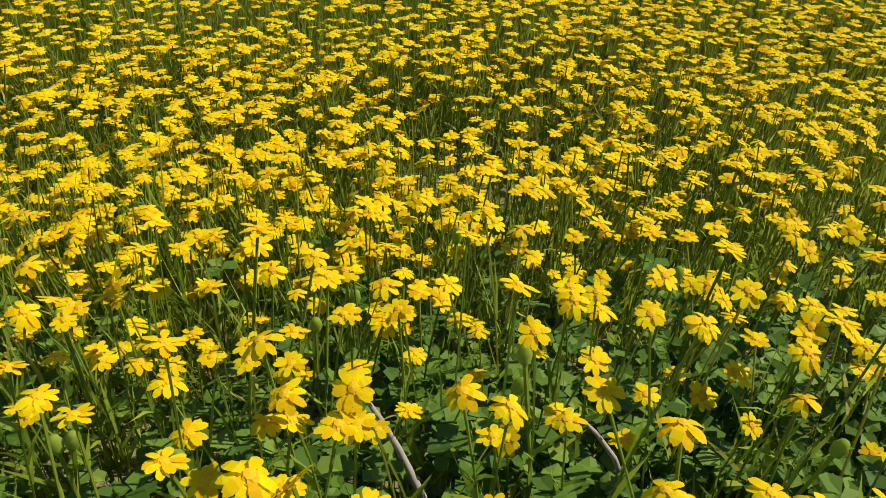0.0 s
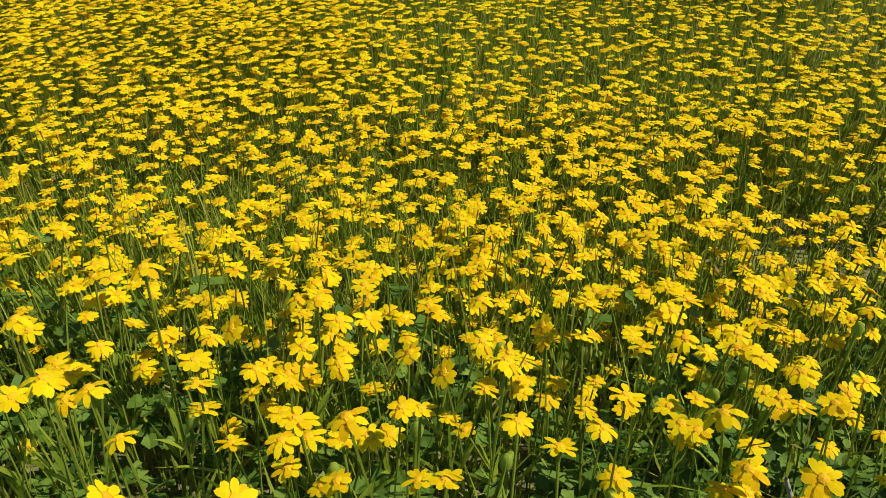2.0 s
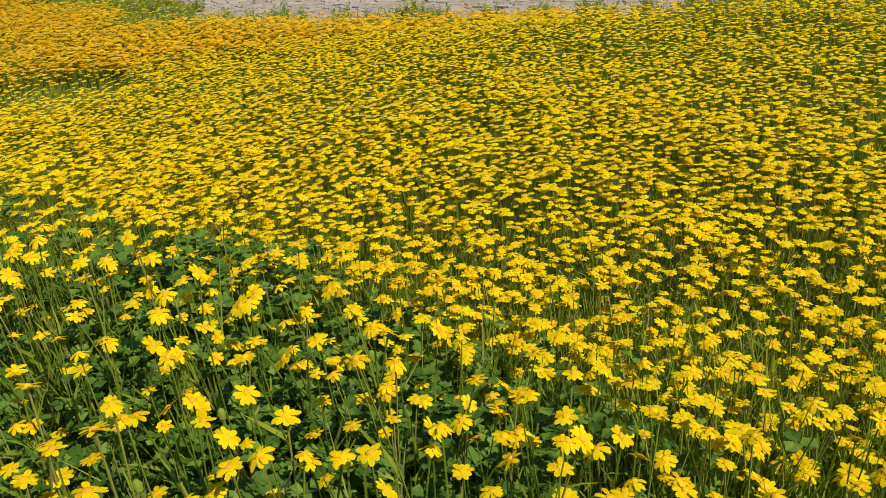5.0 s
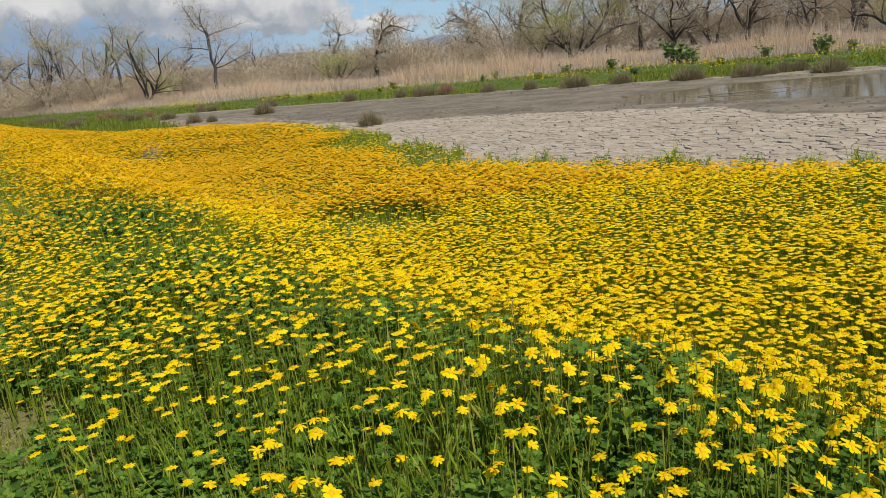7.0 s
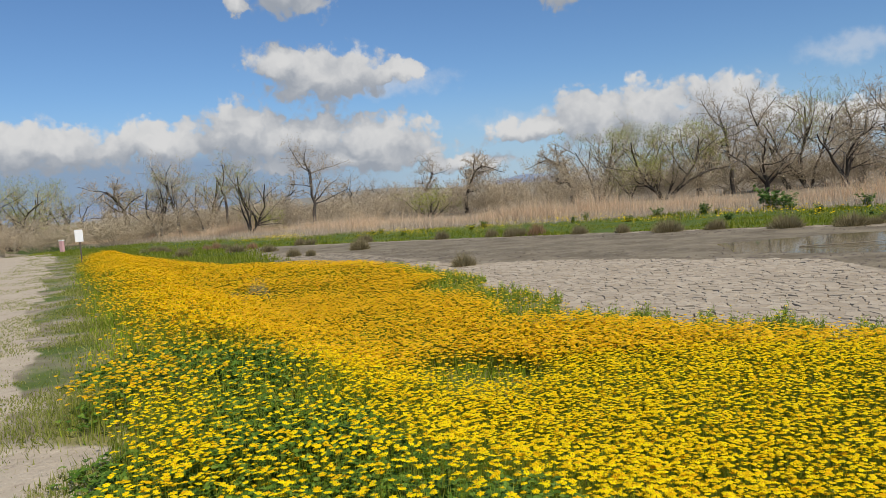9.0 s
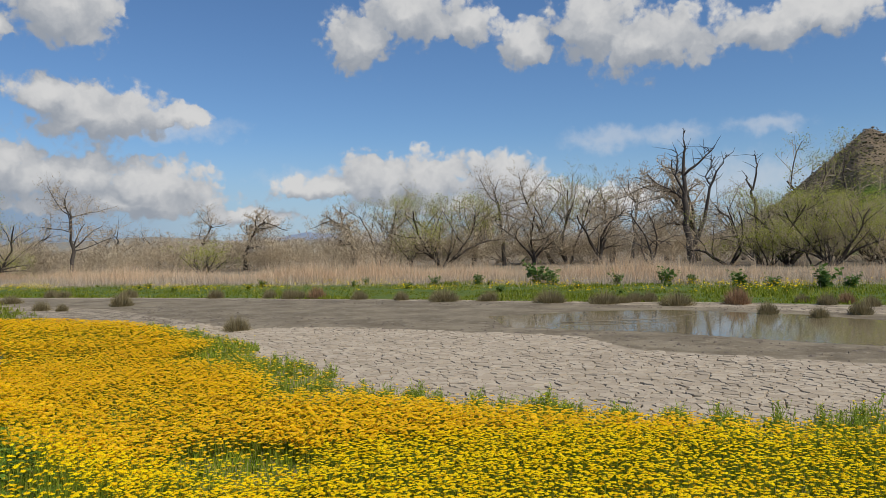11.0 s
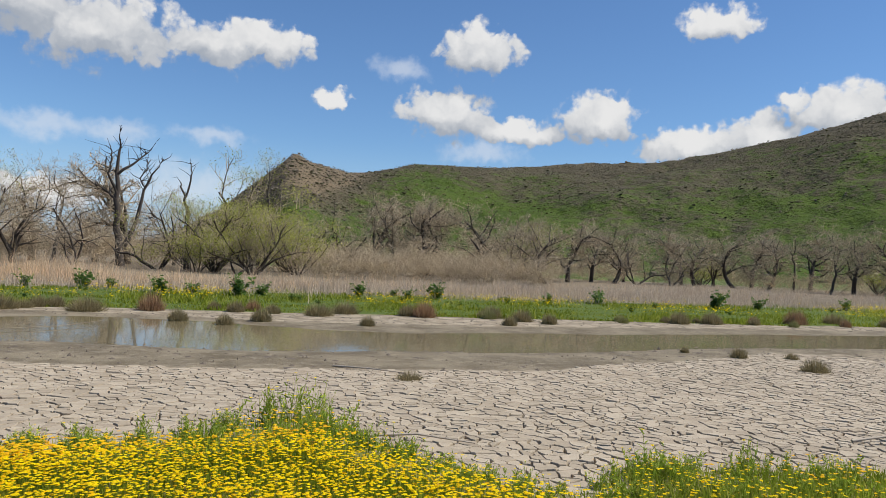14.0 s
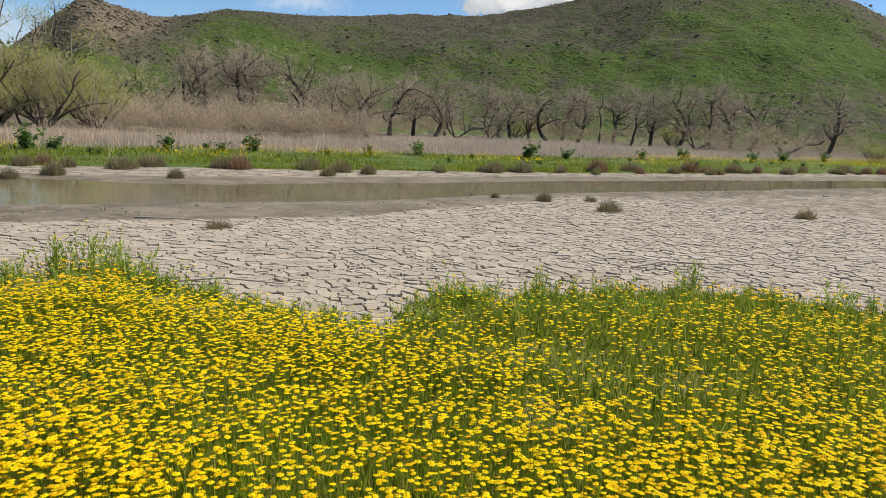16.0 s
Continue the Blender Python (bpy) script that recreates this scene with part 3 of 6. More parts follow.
# ---------------------------------------------------------------- hill and far ranges
def build_hill():
    az = np.radians(np.linspace(16, -78, 330))
    ridge_el = np.interp(np.degrees(az), [-78, -66, -58, -53.3, -50.3, -47, -44, -41, -36, -31, -27, -23.3, -17, -11.7, -7.5, -4.5, -2.6, -0.9, 0.4, 1.3, 2.0, 4.0, 6.8, 10, 16], [0.5, 2.5, 5.2, 7.3, 8.9, 9.9, 10.5, 10.7, 9.6, 8.4, 7.8, 7.6, 7.0, 6.7, 6.8, 6.2, 6.15, 6.6, 7.0, 7.5, 7.1, 5.3, 3.0, 1.0, -0.3])
    ridge_d = np.interp(np.degrees(az), [-78, -45, -25, -8, -3, 2, 8, 16], [330, 400, 400, 380, 300, 255, 250, 260])
    base_d = np.interp(np.degrees(az), [-78, -45, -20, -8, 2, 9, 16], [190, 170, 150, 140, 150, 190, 230])
    s = np.concatenate([np.linspace(0, 1, 90), np.linspace(1.02, 1.6, 14)])
    A, S = np.meshgrid(az, s, indexing="ij")
    D = base_d[:, None] + (ridge_d - base_d)[:, None] * S
    X, Y = -np.sin(A) * D, np.cos(A) * D
    top = 1.3 + np.tan(np.radians(ridge_el))[:, None] * ridge_d[:, None]
    rise = np.where(S <= 1, 0.35 * S + 0.65 * ease(S), 1 - 0.9 * ease((S - 1) / 0.9))
    gully = (rough(X / 60, Y / 60, 31, 5) - 0.5) * 16 + (rough(X / 14, Y / 14, 37, 4) - 0.5) * 5
    Z = 0.6 + (top - 0.6) * rise + gully * np.clip(S * (1.05 - np.clip(S, 0, 1)) * 3.2, 0.06, 1) * ease(S * 6)
    Z = Z + 2.2 * (rough(X / 5, Y / 5, 47, 2) - 0.5) * ease((S - 0.1) * 4) * 0.5
    n = len(s)
    i = np.arange(len(az) - 1)[:, None] * n
    j = np.arange(n - 1)[None]
    a = (i + j).ravel()
    f = np.stack([a, a + n, a + n + 1, a + 1], -1)
    ob = part("hill", np.stack([X, Y, Z], -1).reshape(-1, 3), f, M_HILL, shade=True)
    tagged(ob, "green grassy hill with a stony brown peak and scrub patches", "hill", kind="structure")
    rocky = np.exp(-(((np.degrees(A) - 1.5) / 4.2) ** 2)) * ease((S - 0.25) / 0.5) + 0.6 * ease((S - 0.5) / 0.45)
    at = ob.data.attributes.new("rocky", "FLOAT", "POINT")
    at.data.foreach_set("value", rocky.ravel().astype(np.float32))
    # boulders strewn on the slopes
    ico = bmesh.new()
    bmesh.ops.create_icosphere(ico, subdivisions=1, radius=1)
    tv, tf = np.array([v.co for v in ico.verts]), np.array([[v.index for v in q.verts] for q in ico.faces])
    ico.free()
    tv = tv * (1 + 0.25 * RNG.standard_normal((len(tv), 1))) * (1, 0.8, 0.6)
    w = (rocky * (S < 1.02) + 0.10 * (S < 1)).ravel()
    k = 8000
    pick = RNG.choice(w.size, k, p=w / w.sum())
    P = np.stack([X, Y, Z], -1).reshape(-1, 3)[pick] + RNG.normal(0, 1.2, (k, 3)) * (1, 1, 0.1)
    v, f, sl = scattered((tv, tf, np.zeros(len(tf), int)), P, turns(RNG.uniform(0, 6.3, k)), RNG.gamma(2.0, 0.10, k) + 0.08)
    ob = part("hill_rocks", v, f, M_ROCK)
    tagged(ob, "scattered brown boulders on the hill", "rocks", kind="stuff")
    w = (ease((rough(X / 30, Y / 30, 57, 3) - 0.42) / 0.2) * (S < 0.92) * (S > 0.08) + 0.1 * (S < 0.92)).ravel()
    k = 14000
    pick = RNG.choice(w.size, k, p=w / w.sum())
    P = np.stack([X, Y, Z], -1).reshape(-1, 3)[pick] + RNG.normal(0, 1.0, (k, 3)) * (1, 1, 0.05)
    v, f, sl = scattered((tv * (1.2, 1.2, 0.8), tf, np.zeros(len(tf), int)), P, turns(RNG.uniform(0, 6.3, k)), RNG.gamma(2.0, 0.085, k) + 0.08)
    ob = part("hill_scrub", v, f, M_SCRUB)
    tagged(ob, "dark low scrub dotting the hill's slopes", "scrub", kind="stuff")


build_hill()


def build_range(name, label, mat, dist, az0, az1, crest, seed):
    az = np.radians(np.linspace(az0, az1, 160))
    el = np.interp(np.degrees(az), *crest) + 0.22 * (rough(np.degrees(az) / 2.5, az * 0, seed, 4) - 0.5)
    rows = []
    for k, (d, h) in enumerate(((dist * 0.72, 0.0), (dist * 0.85, 0.45), (dist, 1.0), (dist * 1.15, 0.3))):
        z = h * (1.3 + np.tan(np.radians(el)) * dist) + (0.5 if k in (1, 3) else 0) * dist * 0.004 * (rough(np.degrees(az), az * 0 + k, seed + k, 3) - 0.5)
        rows.append(np.stack([-np.sin(az) * d, np.cos(az) * d, z], -1))
    v = np.stack(rows, 1).reshape(-1, 3)
    a = (np.arange(159)[:, None] * 4 + np.arange(3)[None]).ravel()
    tagged(part(name, v, np.stack([a, a + 4, a + 5, a + 1], -1), mat, shade=True), label, "hills", kind="structure")


build_range("far_hills", "low brown hills, paled in colour for the far haze", M_RANGE, 1500, 95, 4, ([4, 28, 36, 41, 46, 52, 58, 66, 75, 95], [0.6, 0.6, 0.7, 0.9, 0.9, 1.35, 1.0, 0.7, 0.5, 0.4]), 51)
# mountains coloured blue to stand in for the air before them
build_range("far_mountains", "mountains far off under the clouds, tinted blue for haze", M_HAZE_BLUE, 3800, 100, 30, ([30, 38, 41, 44, 50, 62, 70, 80, 100], [0.8, 1.1, 1.5, 1.0, 0.9, 0.9, 1.4, 1.7, 1.5]), 61)


# ---------------------------------------------------------------- trees and brush
def tube(points, radii, sides):
    """A tapered tube along points: verts, triangles."""
    pts, rad = np.asarray(points, float), np.asarray(radii, float)
    d = np.gradient(pts, axis=0)
    d /= np.linalg.norm(d, axis=1, keepdims=True) + 1e-9
    ref = np.array([0.31, 0.95, 0.05])
    u = np.cross(d, ref)
    u /= np.linalg.norm(u, axis=1, keepdims=True) + 1e-9
    w = np.cross(d, u)
    a = np.arange(sides) * 2 * math.pi / sides
    v = pts[:, None] + rad[:, None, None] * (np.cos(a)[None, :, None] * u[:, None] + np.sin(a)[None, :, None] * w[:, None])
    n, f = len(pts), []
    for i in range(n - 1):
        for j in range(sides):
            p, q = i * sides + j, i * sides + (j + 1) % sides
            f += [(p, q, q + sides), (p, q + sides, p + sides)]
    return v.reshape(-1, 3), np.array(f)


def grow_tree(seed, height=6.5, stems=1, lean=0.1, spread=0.75, kids=(7, 6, 6, 5), trunk=0.14, crook=0.16, bare_low=0.3, upness=0.3):
    """Limbs (wood, fine wood) and the tips of the twigs, grown from the base at the origin."""
    r = np.random.default_rng(seed)
    wood, fine, tips, thin = [], [], [], []

    def branch(start, way, length, radius, level):
        steps = (7, 4, 1, 1, 1)[level]
        pts, w = [start], way
        for i in range(steps):
            w = w + r.normal(0, crook, 3) + np.array([0, 0, upness * 0.12 * (1 if level else 0.3)])
            w = w / np.linalg.norm(w)
            pts.append(pts[-1] + w * length / steps)
        rad = np.linspace(radius, radius * (0.35 if level < 3 else 0.3), steps + 1)
        if level < 3:
            (wood if level < 2 else fine).append(tube(pts, rad, (6 if radius > 0.05 else 3, 3, 3)[level]))
        else:
            thin.append((pts[0], pts[-1], max(radius, 0.005)))
        if level == 4 or level >= len(kids):
            tips.extend(pts[1:])
            return
        if level == 3:
            tips.append(pts[-1])
        k = max(2, int(kids[level] * r.uniform(0.75, 1.3)))
        for j in range(k):
            s = r.uniform(bare_low if level == 0 else 0.2, 1.0)
            at = s * steps
            i = min(int(at), steps - 1)
            p = pts[i] + (pts[i + 1] - pts[i]) * (at - i)
            along = pts[i + 1] - pts[i]
            along = along / np.linalg.norm(along)
            side = r.normal(0, 1, 3)
            side = side - along * (side @ along)
            side = side / np.linalg.norm(side)
            out = along * (1 - spread * r.uniform(0.6, 1.0)) + side * spread * r.uniform(0.6, 1.1) + np.array([0, 0, upness])
            out = out / np.linalg.norm(out)
            branch(p, out, length * r.uniform(0.38, 0.62) * (1.15 - 0.35 * s), max(rad[i] * r.uniform(0.45, 0.7), 0.006), level + 1)

    for s in range(stems):
        a = r.uniform(0, 6.28)
        way = np.array([math.cos(a) * lean, math.sin(a) * lean, 1.0])
        way /= np.linalg.norm(way)
        branch(np.array([math.cos(a) * 0.12 * (stems > 1), math.sin(a) * 0.12 * (stems > 1), -0.08]), way, height * r.uniform(0.75, 1.0) * 0.8, trunk * r.uniform(0.7, 1.0) / math.sqrt(stems) * 1.55, 0)
    a, c = np.array([q[0] for q in thin]), np.array([q[1] for q in thin])
    wide = np.array([q[2] for q in thin])[:, None]
    side = np.cross(c - a, r.normal(0, 1, a.shape))
    side = side / (np.linalg.norm(side, axis=1, keepdims=True) + 1e-9) * wide
    sv = np.stack([a - side, a + side, c], 1).reshape(-1, 3)
    fine.append((sv, np.arange(len(sv)).reshape(-1, 3)))
    return joined(wood), joined(fine), np.array(tips)


def leaf_cloud(seed, tips, count, size, blur=0.12, long=2.2):
    r = np.random.default_rng(seed)
    k = count
    at = tips[r.integers(0, len(tips), k)] + r.normal(0, blur, (k, 3))
    v = np.array([[0, -0.5, 0], [0.42, 0.1, 0.06], [0, 0.55, 0], [-0.42, 0.1, 0.06]]) * (1, long / 1.5, 1)
    f = np.array([[0, 1, 2], [0, 2, 3]])
    return scattered((v, f, np.zeros(2, int)), at, turns(r.uniform(0, 6.28, k), r.uniform(0, 1.8, k), r.uniform(0, 6.28, k)), size * r.uniform(0.6, 1.3, k))


TREES = {}


def tree_kind(key, seed, label, category, bark, leaf=None, leaves=0, leaf_size=0.07, name="tree", blur=0.12, twig=None, **how):
    """Grows one tree and keeps its meshes, which all trees of its kind share."""
    wood, fine, tips = grow_tree(seed, **how)
    meshes = [("trunk", mesh_of("trunk", wood[0], wood[1], bark, shade=True)), ("branchwork", mesh_of("branchwork", fine[0], fine[1], twig or M_TWIG))]
    if leaves:
        v, f, s = leaf_cloud(seed, tips, leaves, leaf_size, blur)
        meshes.append(("crown", mesh_of("crown", v, f, leaf)))
    TREES[key] = (name, label, category, meshes, float(np.percentile(tips[:, 2], 99.5)))


def plant_tree(key, x, y, top=None, yaw=0.0, group="", label="", sink=0.0, wide=1.0):
    name, lab, category, meshes, tall = TREES[key]
    root = new(name)
    z = float(ground_height(np.array(x), np.array(y))) - sink
    k = 1.0 if top is None else top / tall
    root.matrix_world = Matrix.LocRotScale((x, y, z), Euler((0, 0, yaw)), (k * wide, k * wide, k))
    root.empty_display_size = 0.2
    for n, me in meshes:
        o = new(n, me)
        o.parent = root
        if n != "trunk":
            tagged(o, kind="stuff")
    tagged(root, label or lab, category, group)
    return root


tree_kind("bare", 11, "bare grey-brown willow tree with fine twigs", "tree", M_BARK, stems=1, lean=0.15, kids=(12, 8, 7, 6), trunk=0.15, bare_low=0.25, crook=0.24, spread=0.9, upness=0.18)
tree_kind("bare_tall", 12, "tall bare tree with spreading crooked limbs", "tree", M_BARK, stems=1, lean=0.12, kids=(13, 8, 7, 6), trunk=0.13, bare_low=0.35, crook=0.22, spread=0.85, upness=0.2)
tree_kind("bare_thick", 13, "many-stemmed bare willow with dense brown twigs", "tree", M_BARK, stems=3, lean=0.22, kids=(8, 7, 6, 5), trunk=0.15, bare_low=0.15, crook=0.24, spread=0.9, upness=0.15)
tree_kind("budding", 14, "willow tree just breaking into pale green leaf", "tree", M_BARK, M_WILLOW, 4600, 0.04, stems=4, lean=0.5, kids=(7, 6, 6, 4), blur=0.14, bare_low=0.2)
tree_kind("leafy", 15, "willow tree in fresh yellow-green leaf, low spreading crown", "tree", M_BARK, M_WILLOW, 15000, 0.05, stems=7, lean=0.75, kids=(7, 6, 6, 4), trunk=0.22, bare_low=0.1, blur=0.2)


def dead_tree(key, seed, label, limbs, twigs):
    """A dead tree from the lines of its limbs (x, height, radius; one unit tall), with broken twigs on them."""
    r = np.random.default_rng(seed)
    wood, fine, tall = [], [], 6.0
    for limb in limbs:
        pts = np.array([(x * tall, r.normal(0, 0.06), z * tall) for x, z, _ in limb])
        s, n = np.linspace(0, len(pts) - 1, len(pts) * 3), np.arange(len(pts))
        path = np.stack([np.interp(s, n, pts[:, k]) for k in range(3)], -1) + r.normal(0, 0.035, (len(s), 3)) * (s > 0)[:, None]
        wood.append(tube(path, np.interp(s, n, [q[2] for q in limb]), 7))
        for k in range(twigs):
            a = path[int(r.integers(len(path) // 3, len(path)))]
            way = np.array([r.normal(0, 0.6), r.normal(0, 0.6), r.uniform(0.2, 1.0)])
            c = a + way * r.uniform(0.12, 0.45)
            e = c + (way + r.normal(0, 0.5, 3)) * r.uniform(0.1, 0.45)
            fine.append(tube([a, c, e], [0.022, 0.014, 0.006], 3))
    wood, fine = joined(wood), joined(fine)
    TREES[key] = ("tree", label, "tree", [("trunk", mesh_of("trunk", wood[0], wood[1], M_SNAG, shade=True)), ("branchwork", mesh_of("branchwork", fine[0], fine[1], M_SNAG))], tall)


dead_tree("snag", 16, "tall dark dead tree with broken upright limbs", [
    [(0.0, -0.02, 0.20), (-0.035, 0.25, 0.15), (-0.05, 0.49, 0.12), (-0.065, 0.70, 0.085), (-0.05, 0.87, 0.05), (-0.05, 1.0, 0.015)],
    [(-0.055, 0.54, 0.07), (-0.115, 0.67, 0.05), (-0.10, 0.80, 0.035), (-0.12, 0.90, 0.012)],
    [(-0.055, 0.68, 0.07), (0.05, 0.76, 0.05), (0.16, 0.88, 0.012)],
    [(-0.05, 0.49, 0.05), (-0.13, 0.56, 0.035), (-0.20, 0.60, 0.01)],
    [(0.01, 0.15, 0.12), (0.10, 0.36, 0.085), (0.13, 0.57, 0.06), (0.20, 0.71, 0.035), (0.25, 0.80, 0.012)],
    [(0.13, 0.57, 0.04), (0.11, 0.67, 0.03), (0.15, 0.78, 0.01)],
], 16)
dead_tree("snag_thin", 17, "thin dead trunk, forked and leafless", [
    [(0.0, -0.02, 0.15), (0.0, 0.47, 0.10), (-0.02, 0.60, 0.08), (-0.06, 0.71, 0.055), (-0.078, 0.79, 0.03)],
    [(-0.03, 0.65, 0.06), (0.01, 0.83, 0.045), (0.0, 0.94, 0.03), (-0.01, 1.0, 0.012)],
], 5)
tree_kind("arched", 18, "dark leaning tree with arching half-bare limbs", "tree", M_SNAG, stems=3, lean=0.75, kids=(6, 6, 6, 4), trunk=0.15, crook=0.22, upness=0.12, bare_low=0.25)
tree_kind("dark", 19, "dark crooked bare tree below the hill", "tree", M_SNAG, stems=1, lean=0.25, spread=0.9, upness=0.15, kids=(11, 7, 6, 6), trunk=0.15, crook=0.24, bare_low=0.3)
tree_kind("slim_green", 20, "slender leaning tree with a tuft of green leaf", "tree", M_SNAG, M_WILLOW, 2400, 0.045, stems=2, lean=0.25, kids=(6, 5, 4, 4), trunk=0.14, bare_low=0.5, blur=0.14)
tree_kind("brush_green", 22, "loose shrub hazed with small green leaves", "shrub", M_BARK, M_WILLOW, 2400, 0.05, name="shrub", stems=10, lean=0.7, kids=(5, 5, 6), height=2.6, trunk=0.09, bare_low=0.05, blur=0.12)
tree_kind("thicket", 23, "rounded thicket of fine pale brown twigs", "shrub", M_TWIG, None, 0, 0.06, name="shrub", stems=12, lean=0.8, kids=(5, 6, 9), height=3.0, trunk=0.035, bare_low=0.05, crook=0.14, upness=0.25, blur=0.2, twig=M_HAZE)


def at_heading(deg, dist):
    return -math.sin(radians(deg)) * dist, 0.6 + math.cos(radians(deg)) * dist


def top_over(deg, el, dist):
    """Height of a tree whose top shows at that height over the eye's level."""
    x, y = at_heading(deg, dist)
    return 1.3 + math.tan(radians(el)) * dist - float(ground_height(np.array(x), np.array(y)))


# kind, heading, height of the top in degrees, distance
ROW = [
    ("leafy", 77.2, 3.4, 58), ("bare", 80.0, 2.6, 66), ("bare_thick", 75.6, 2.4, 64),
    ("budding", 73.5, 3.0, 70), ("bare", 70.0, 3.4, 62), ("budding", 68.0, 4.3, 52), ("bare_tall", 66.6, 4.9, 50), ("budding", 64.9, 4.2, 52),
    ("snag_thin", 63.4, 3.9, 48), ("budding", 61.9, 4.3, 42), ("bare_thick", 59.8, 3.0, 55), ("bare_tall", 57.2, 5.6, 44), ("bare_thick", 54.0, 2.8, 66),
    ("bare_tall", 49.3, 3.8, 62), ("bare_thick", 51.5, 2.4, 70), ("bare", 45.6, 3.4, 50), ("bare_thick", 42.6, 2.0, 72), ("bare_thick", 47.5, 2.1, 75),
]
ROW += [
    ("bare_thick", 39.2, 2.6, 58), ("bare", 37.6, 3.6, 55), ("budding", 35.7, 5.0, 50), ("bare_thick", 33.4, 3.6, 48), ("leafy", 31.0, 4.3, 46),
    ("bare", 28.6, 4.0, 50), ("bare_tall", 26.3, 6.5, 48), ("bare_thick", 24.0, 4.2, 47), ("budding", 21.4, 6.4, 49), ("bare_tall", 22.6, 6.3, 50),
    ("bare_thick", 19.2, 4.8, 46), ("bare_tall", 17.0, 6.2, 48), ("arched", 15.4, 4.4, 44), ("snag", 12.6, 8.0, 46), ("bare", 12.3, 6.6, 52),
    ("arched", 10.2, 4.6, 43), ("snag_thin", 8.3, 6.5, 44), ("bare_thick", 9.2, 4.8, 54), ("bare_thick", 14.4, 4.0, 56), ("bare", 18.2, 4.6, 55),
]
ROW += [
    ("leafy", 6.3, 3.9, 42), ("slim_green", 3.3, 7.4, 45), ("leafy", 3.6, 3.5, 40), ("leafy", 1.2, 2.8, 46), ("arched", 4.8, 2.6, 40),
    ("bare_thick", -2.8, 4.2, 52), ("bare", -5.0, 4.9, 54), ("bare_tall", -6.9, 5.3, 52), ("bare", -8.4, 4.7, 56), ("dark", -9.3, 5.0, 52), ("bare_tall", -10.8, 5.1, 53),
    ("dark", -12.4, 4.9, 52), ("bare_thick", -13.6, 4.0, 56), ("bare_thick", -15.6, 3.7, 50), ("budding", -17.4, 3.6, 47), ("dark", -18.1, 3.6, 45), ("bare", -19.6, 3.5, 52), ("bare", -16.9, 3.9, 54),
]
ROW += [
    ("dark", -21.3, 3.1, 56), ("dark", -22.9, 3.3, 56), ("arched", -24.6, 3.1, 56), ("bare_thick", -23.6, 2.9, 64), ("arched", -26.9, 3.2, 58),
    ("dark", -28.6, 3.0, 60), ("bare_thick", -29.8, 2.7, 64), ("dark", -31.2, 3.2, 60), ("dark", -33.4, 2.9, 60), ("snag_thin", -35.0, 2.6, 58), ("bare", -27.6, 3.2, 64), ("bare", -32.3, 3.0, 66),
    ("bare_tall", -37.2, 3.8, 56), ("dark", -38.6, 3.0, 58), ("dark", -40.4, 3.7, 58), ("arched", -41.8, 3.0, 58), ("bare_tall", -42.7, 4.0, 60), ("bare", -36.0, 3.1, 64), ("bare", -44.0, 3.4, 64),
    ("dark", -45.0, 3.3, 58), ("arched", -47.5, 3.1, 58), ("dark", -50.0, 3.5, 60), ("bare_tall", -53.0, 3.5, 62), ("dark", -57.0, 3.1, 64),
]
for i, (key, deg, el, dist) in enumerate(ROW):
    x, y = at_heading(deg, dist)
    plant_tree(key, x, y, top_over(deg, el, dist), yaw=radians(deg) if key in ("snag", "snag_thin") else i * 2.39, group="trees along the far bank", wide={"snag": 1.0, "snag_thin": 1.0, "bare_tall": 1.05, "slim_green": 1.0, "leafy": 1.2, "budding": 1.1, "dark": 1.35}.get(key, 1.0))

# brush under and between the trees
BRUSH_RNG = np.random.default_rng(5)
for i, deg in enumerate(np.concatenate([np.arange(83, 38, -0.85), np.arange(38, -16, -1.25)])):
    x, y = at_heading(deg + BRUSH_RNG.uniform(-0.9, 0.9), BRUSH_RNG.uniform(45, 60))
    plant_tree("thicket", x, y, BRUSH_RNG.uniform(1.5, 2.9) * (1.25 if 7 < deg < 36 else 1.0), yaw=i * 1.7, group="brush below the trees", wide=BRUSH_RNG.uniform(1.3, 2.1))
for i, deg in enumerate(np.arange(-0.5, -17.5, -0.8)):
    x, y = at_heading(deg + BRUSH_RNG.uniform(-0.4, 0.4), BRUSH_RNG.uniform(38, 45))
    plant_tree("thicket", x, y, BRUSH_RNG.uniform(1.2, 2.15), yaw=i * 1.7, group="brush below the trees", wide=BRUSH_RNG.uniform(1.1, 1.6))
for i, deg in enumerate(np.arange(-17, -60, -1.7)):
    x, y = at_heading(deg + BRUSH_RNG.uniform(-0.8, 0.8), BRUSH_RNG.uniform(52, 72))
    plant_tree("brush_green" if i % 7 == 0 else "thicket", x, y, BRUSH_RNG.uniform(1.2, 2.5), yaw=i * 1.7, group="brush below the trees", wide=1.6)
for deg, dist, top in ((48.6, 42, 1.9), (7.6, 41, 2.2), (0.4, 41, 2.4), (60.5, 46, 1.5)):
    x, y = at_heading(deg, dist)
    plant_tree("brush_green", x, y, top, yaw=deg, group="brush below the trees", wide=1.1)


# ---------------------------------------------------------------- reeds, far grass
BLADE = (np.array([[-0.5, 0, 0], [0.5, 0, 0], [-0.38, 0.06, 0.55], [0.38, 0.06, 0.55], [0, 0.22, 1.0]]), np.array([[0, 1, 3], [0, 3, 2], [2, 3, 4]]), np.zeros(3, int))
SPIKE = (np.array([[-0.5, 0, 0], [0.5, 0, 0], [0, 0.12, 1.0]]), np.array([[0, 1, 2]]), np.zeros(1, int))


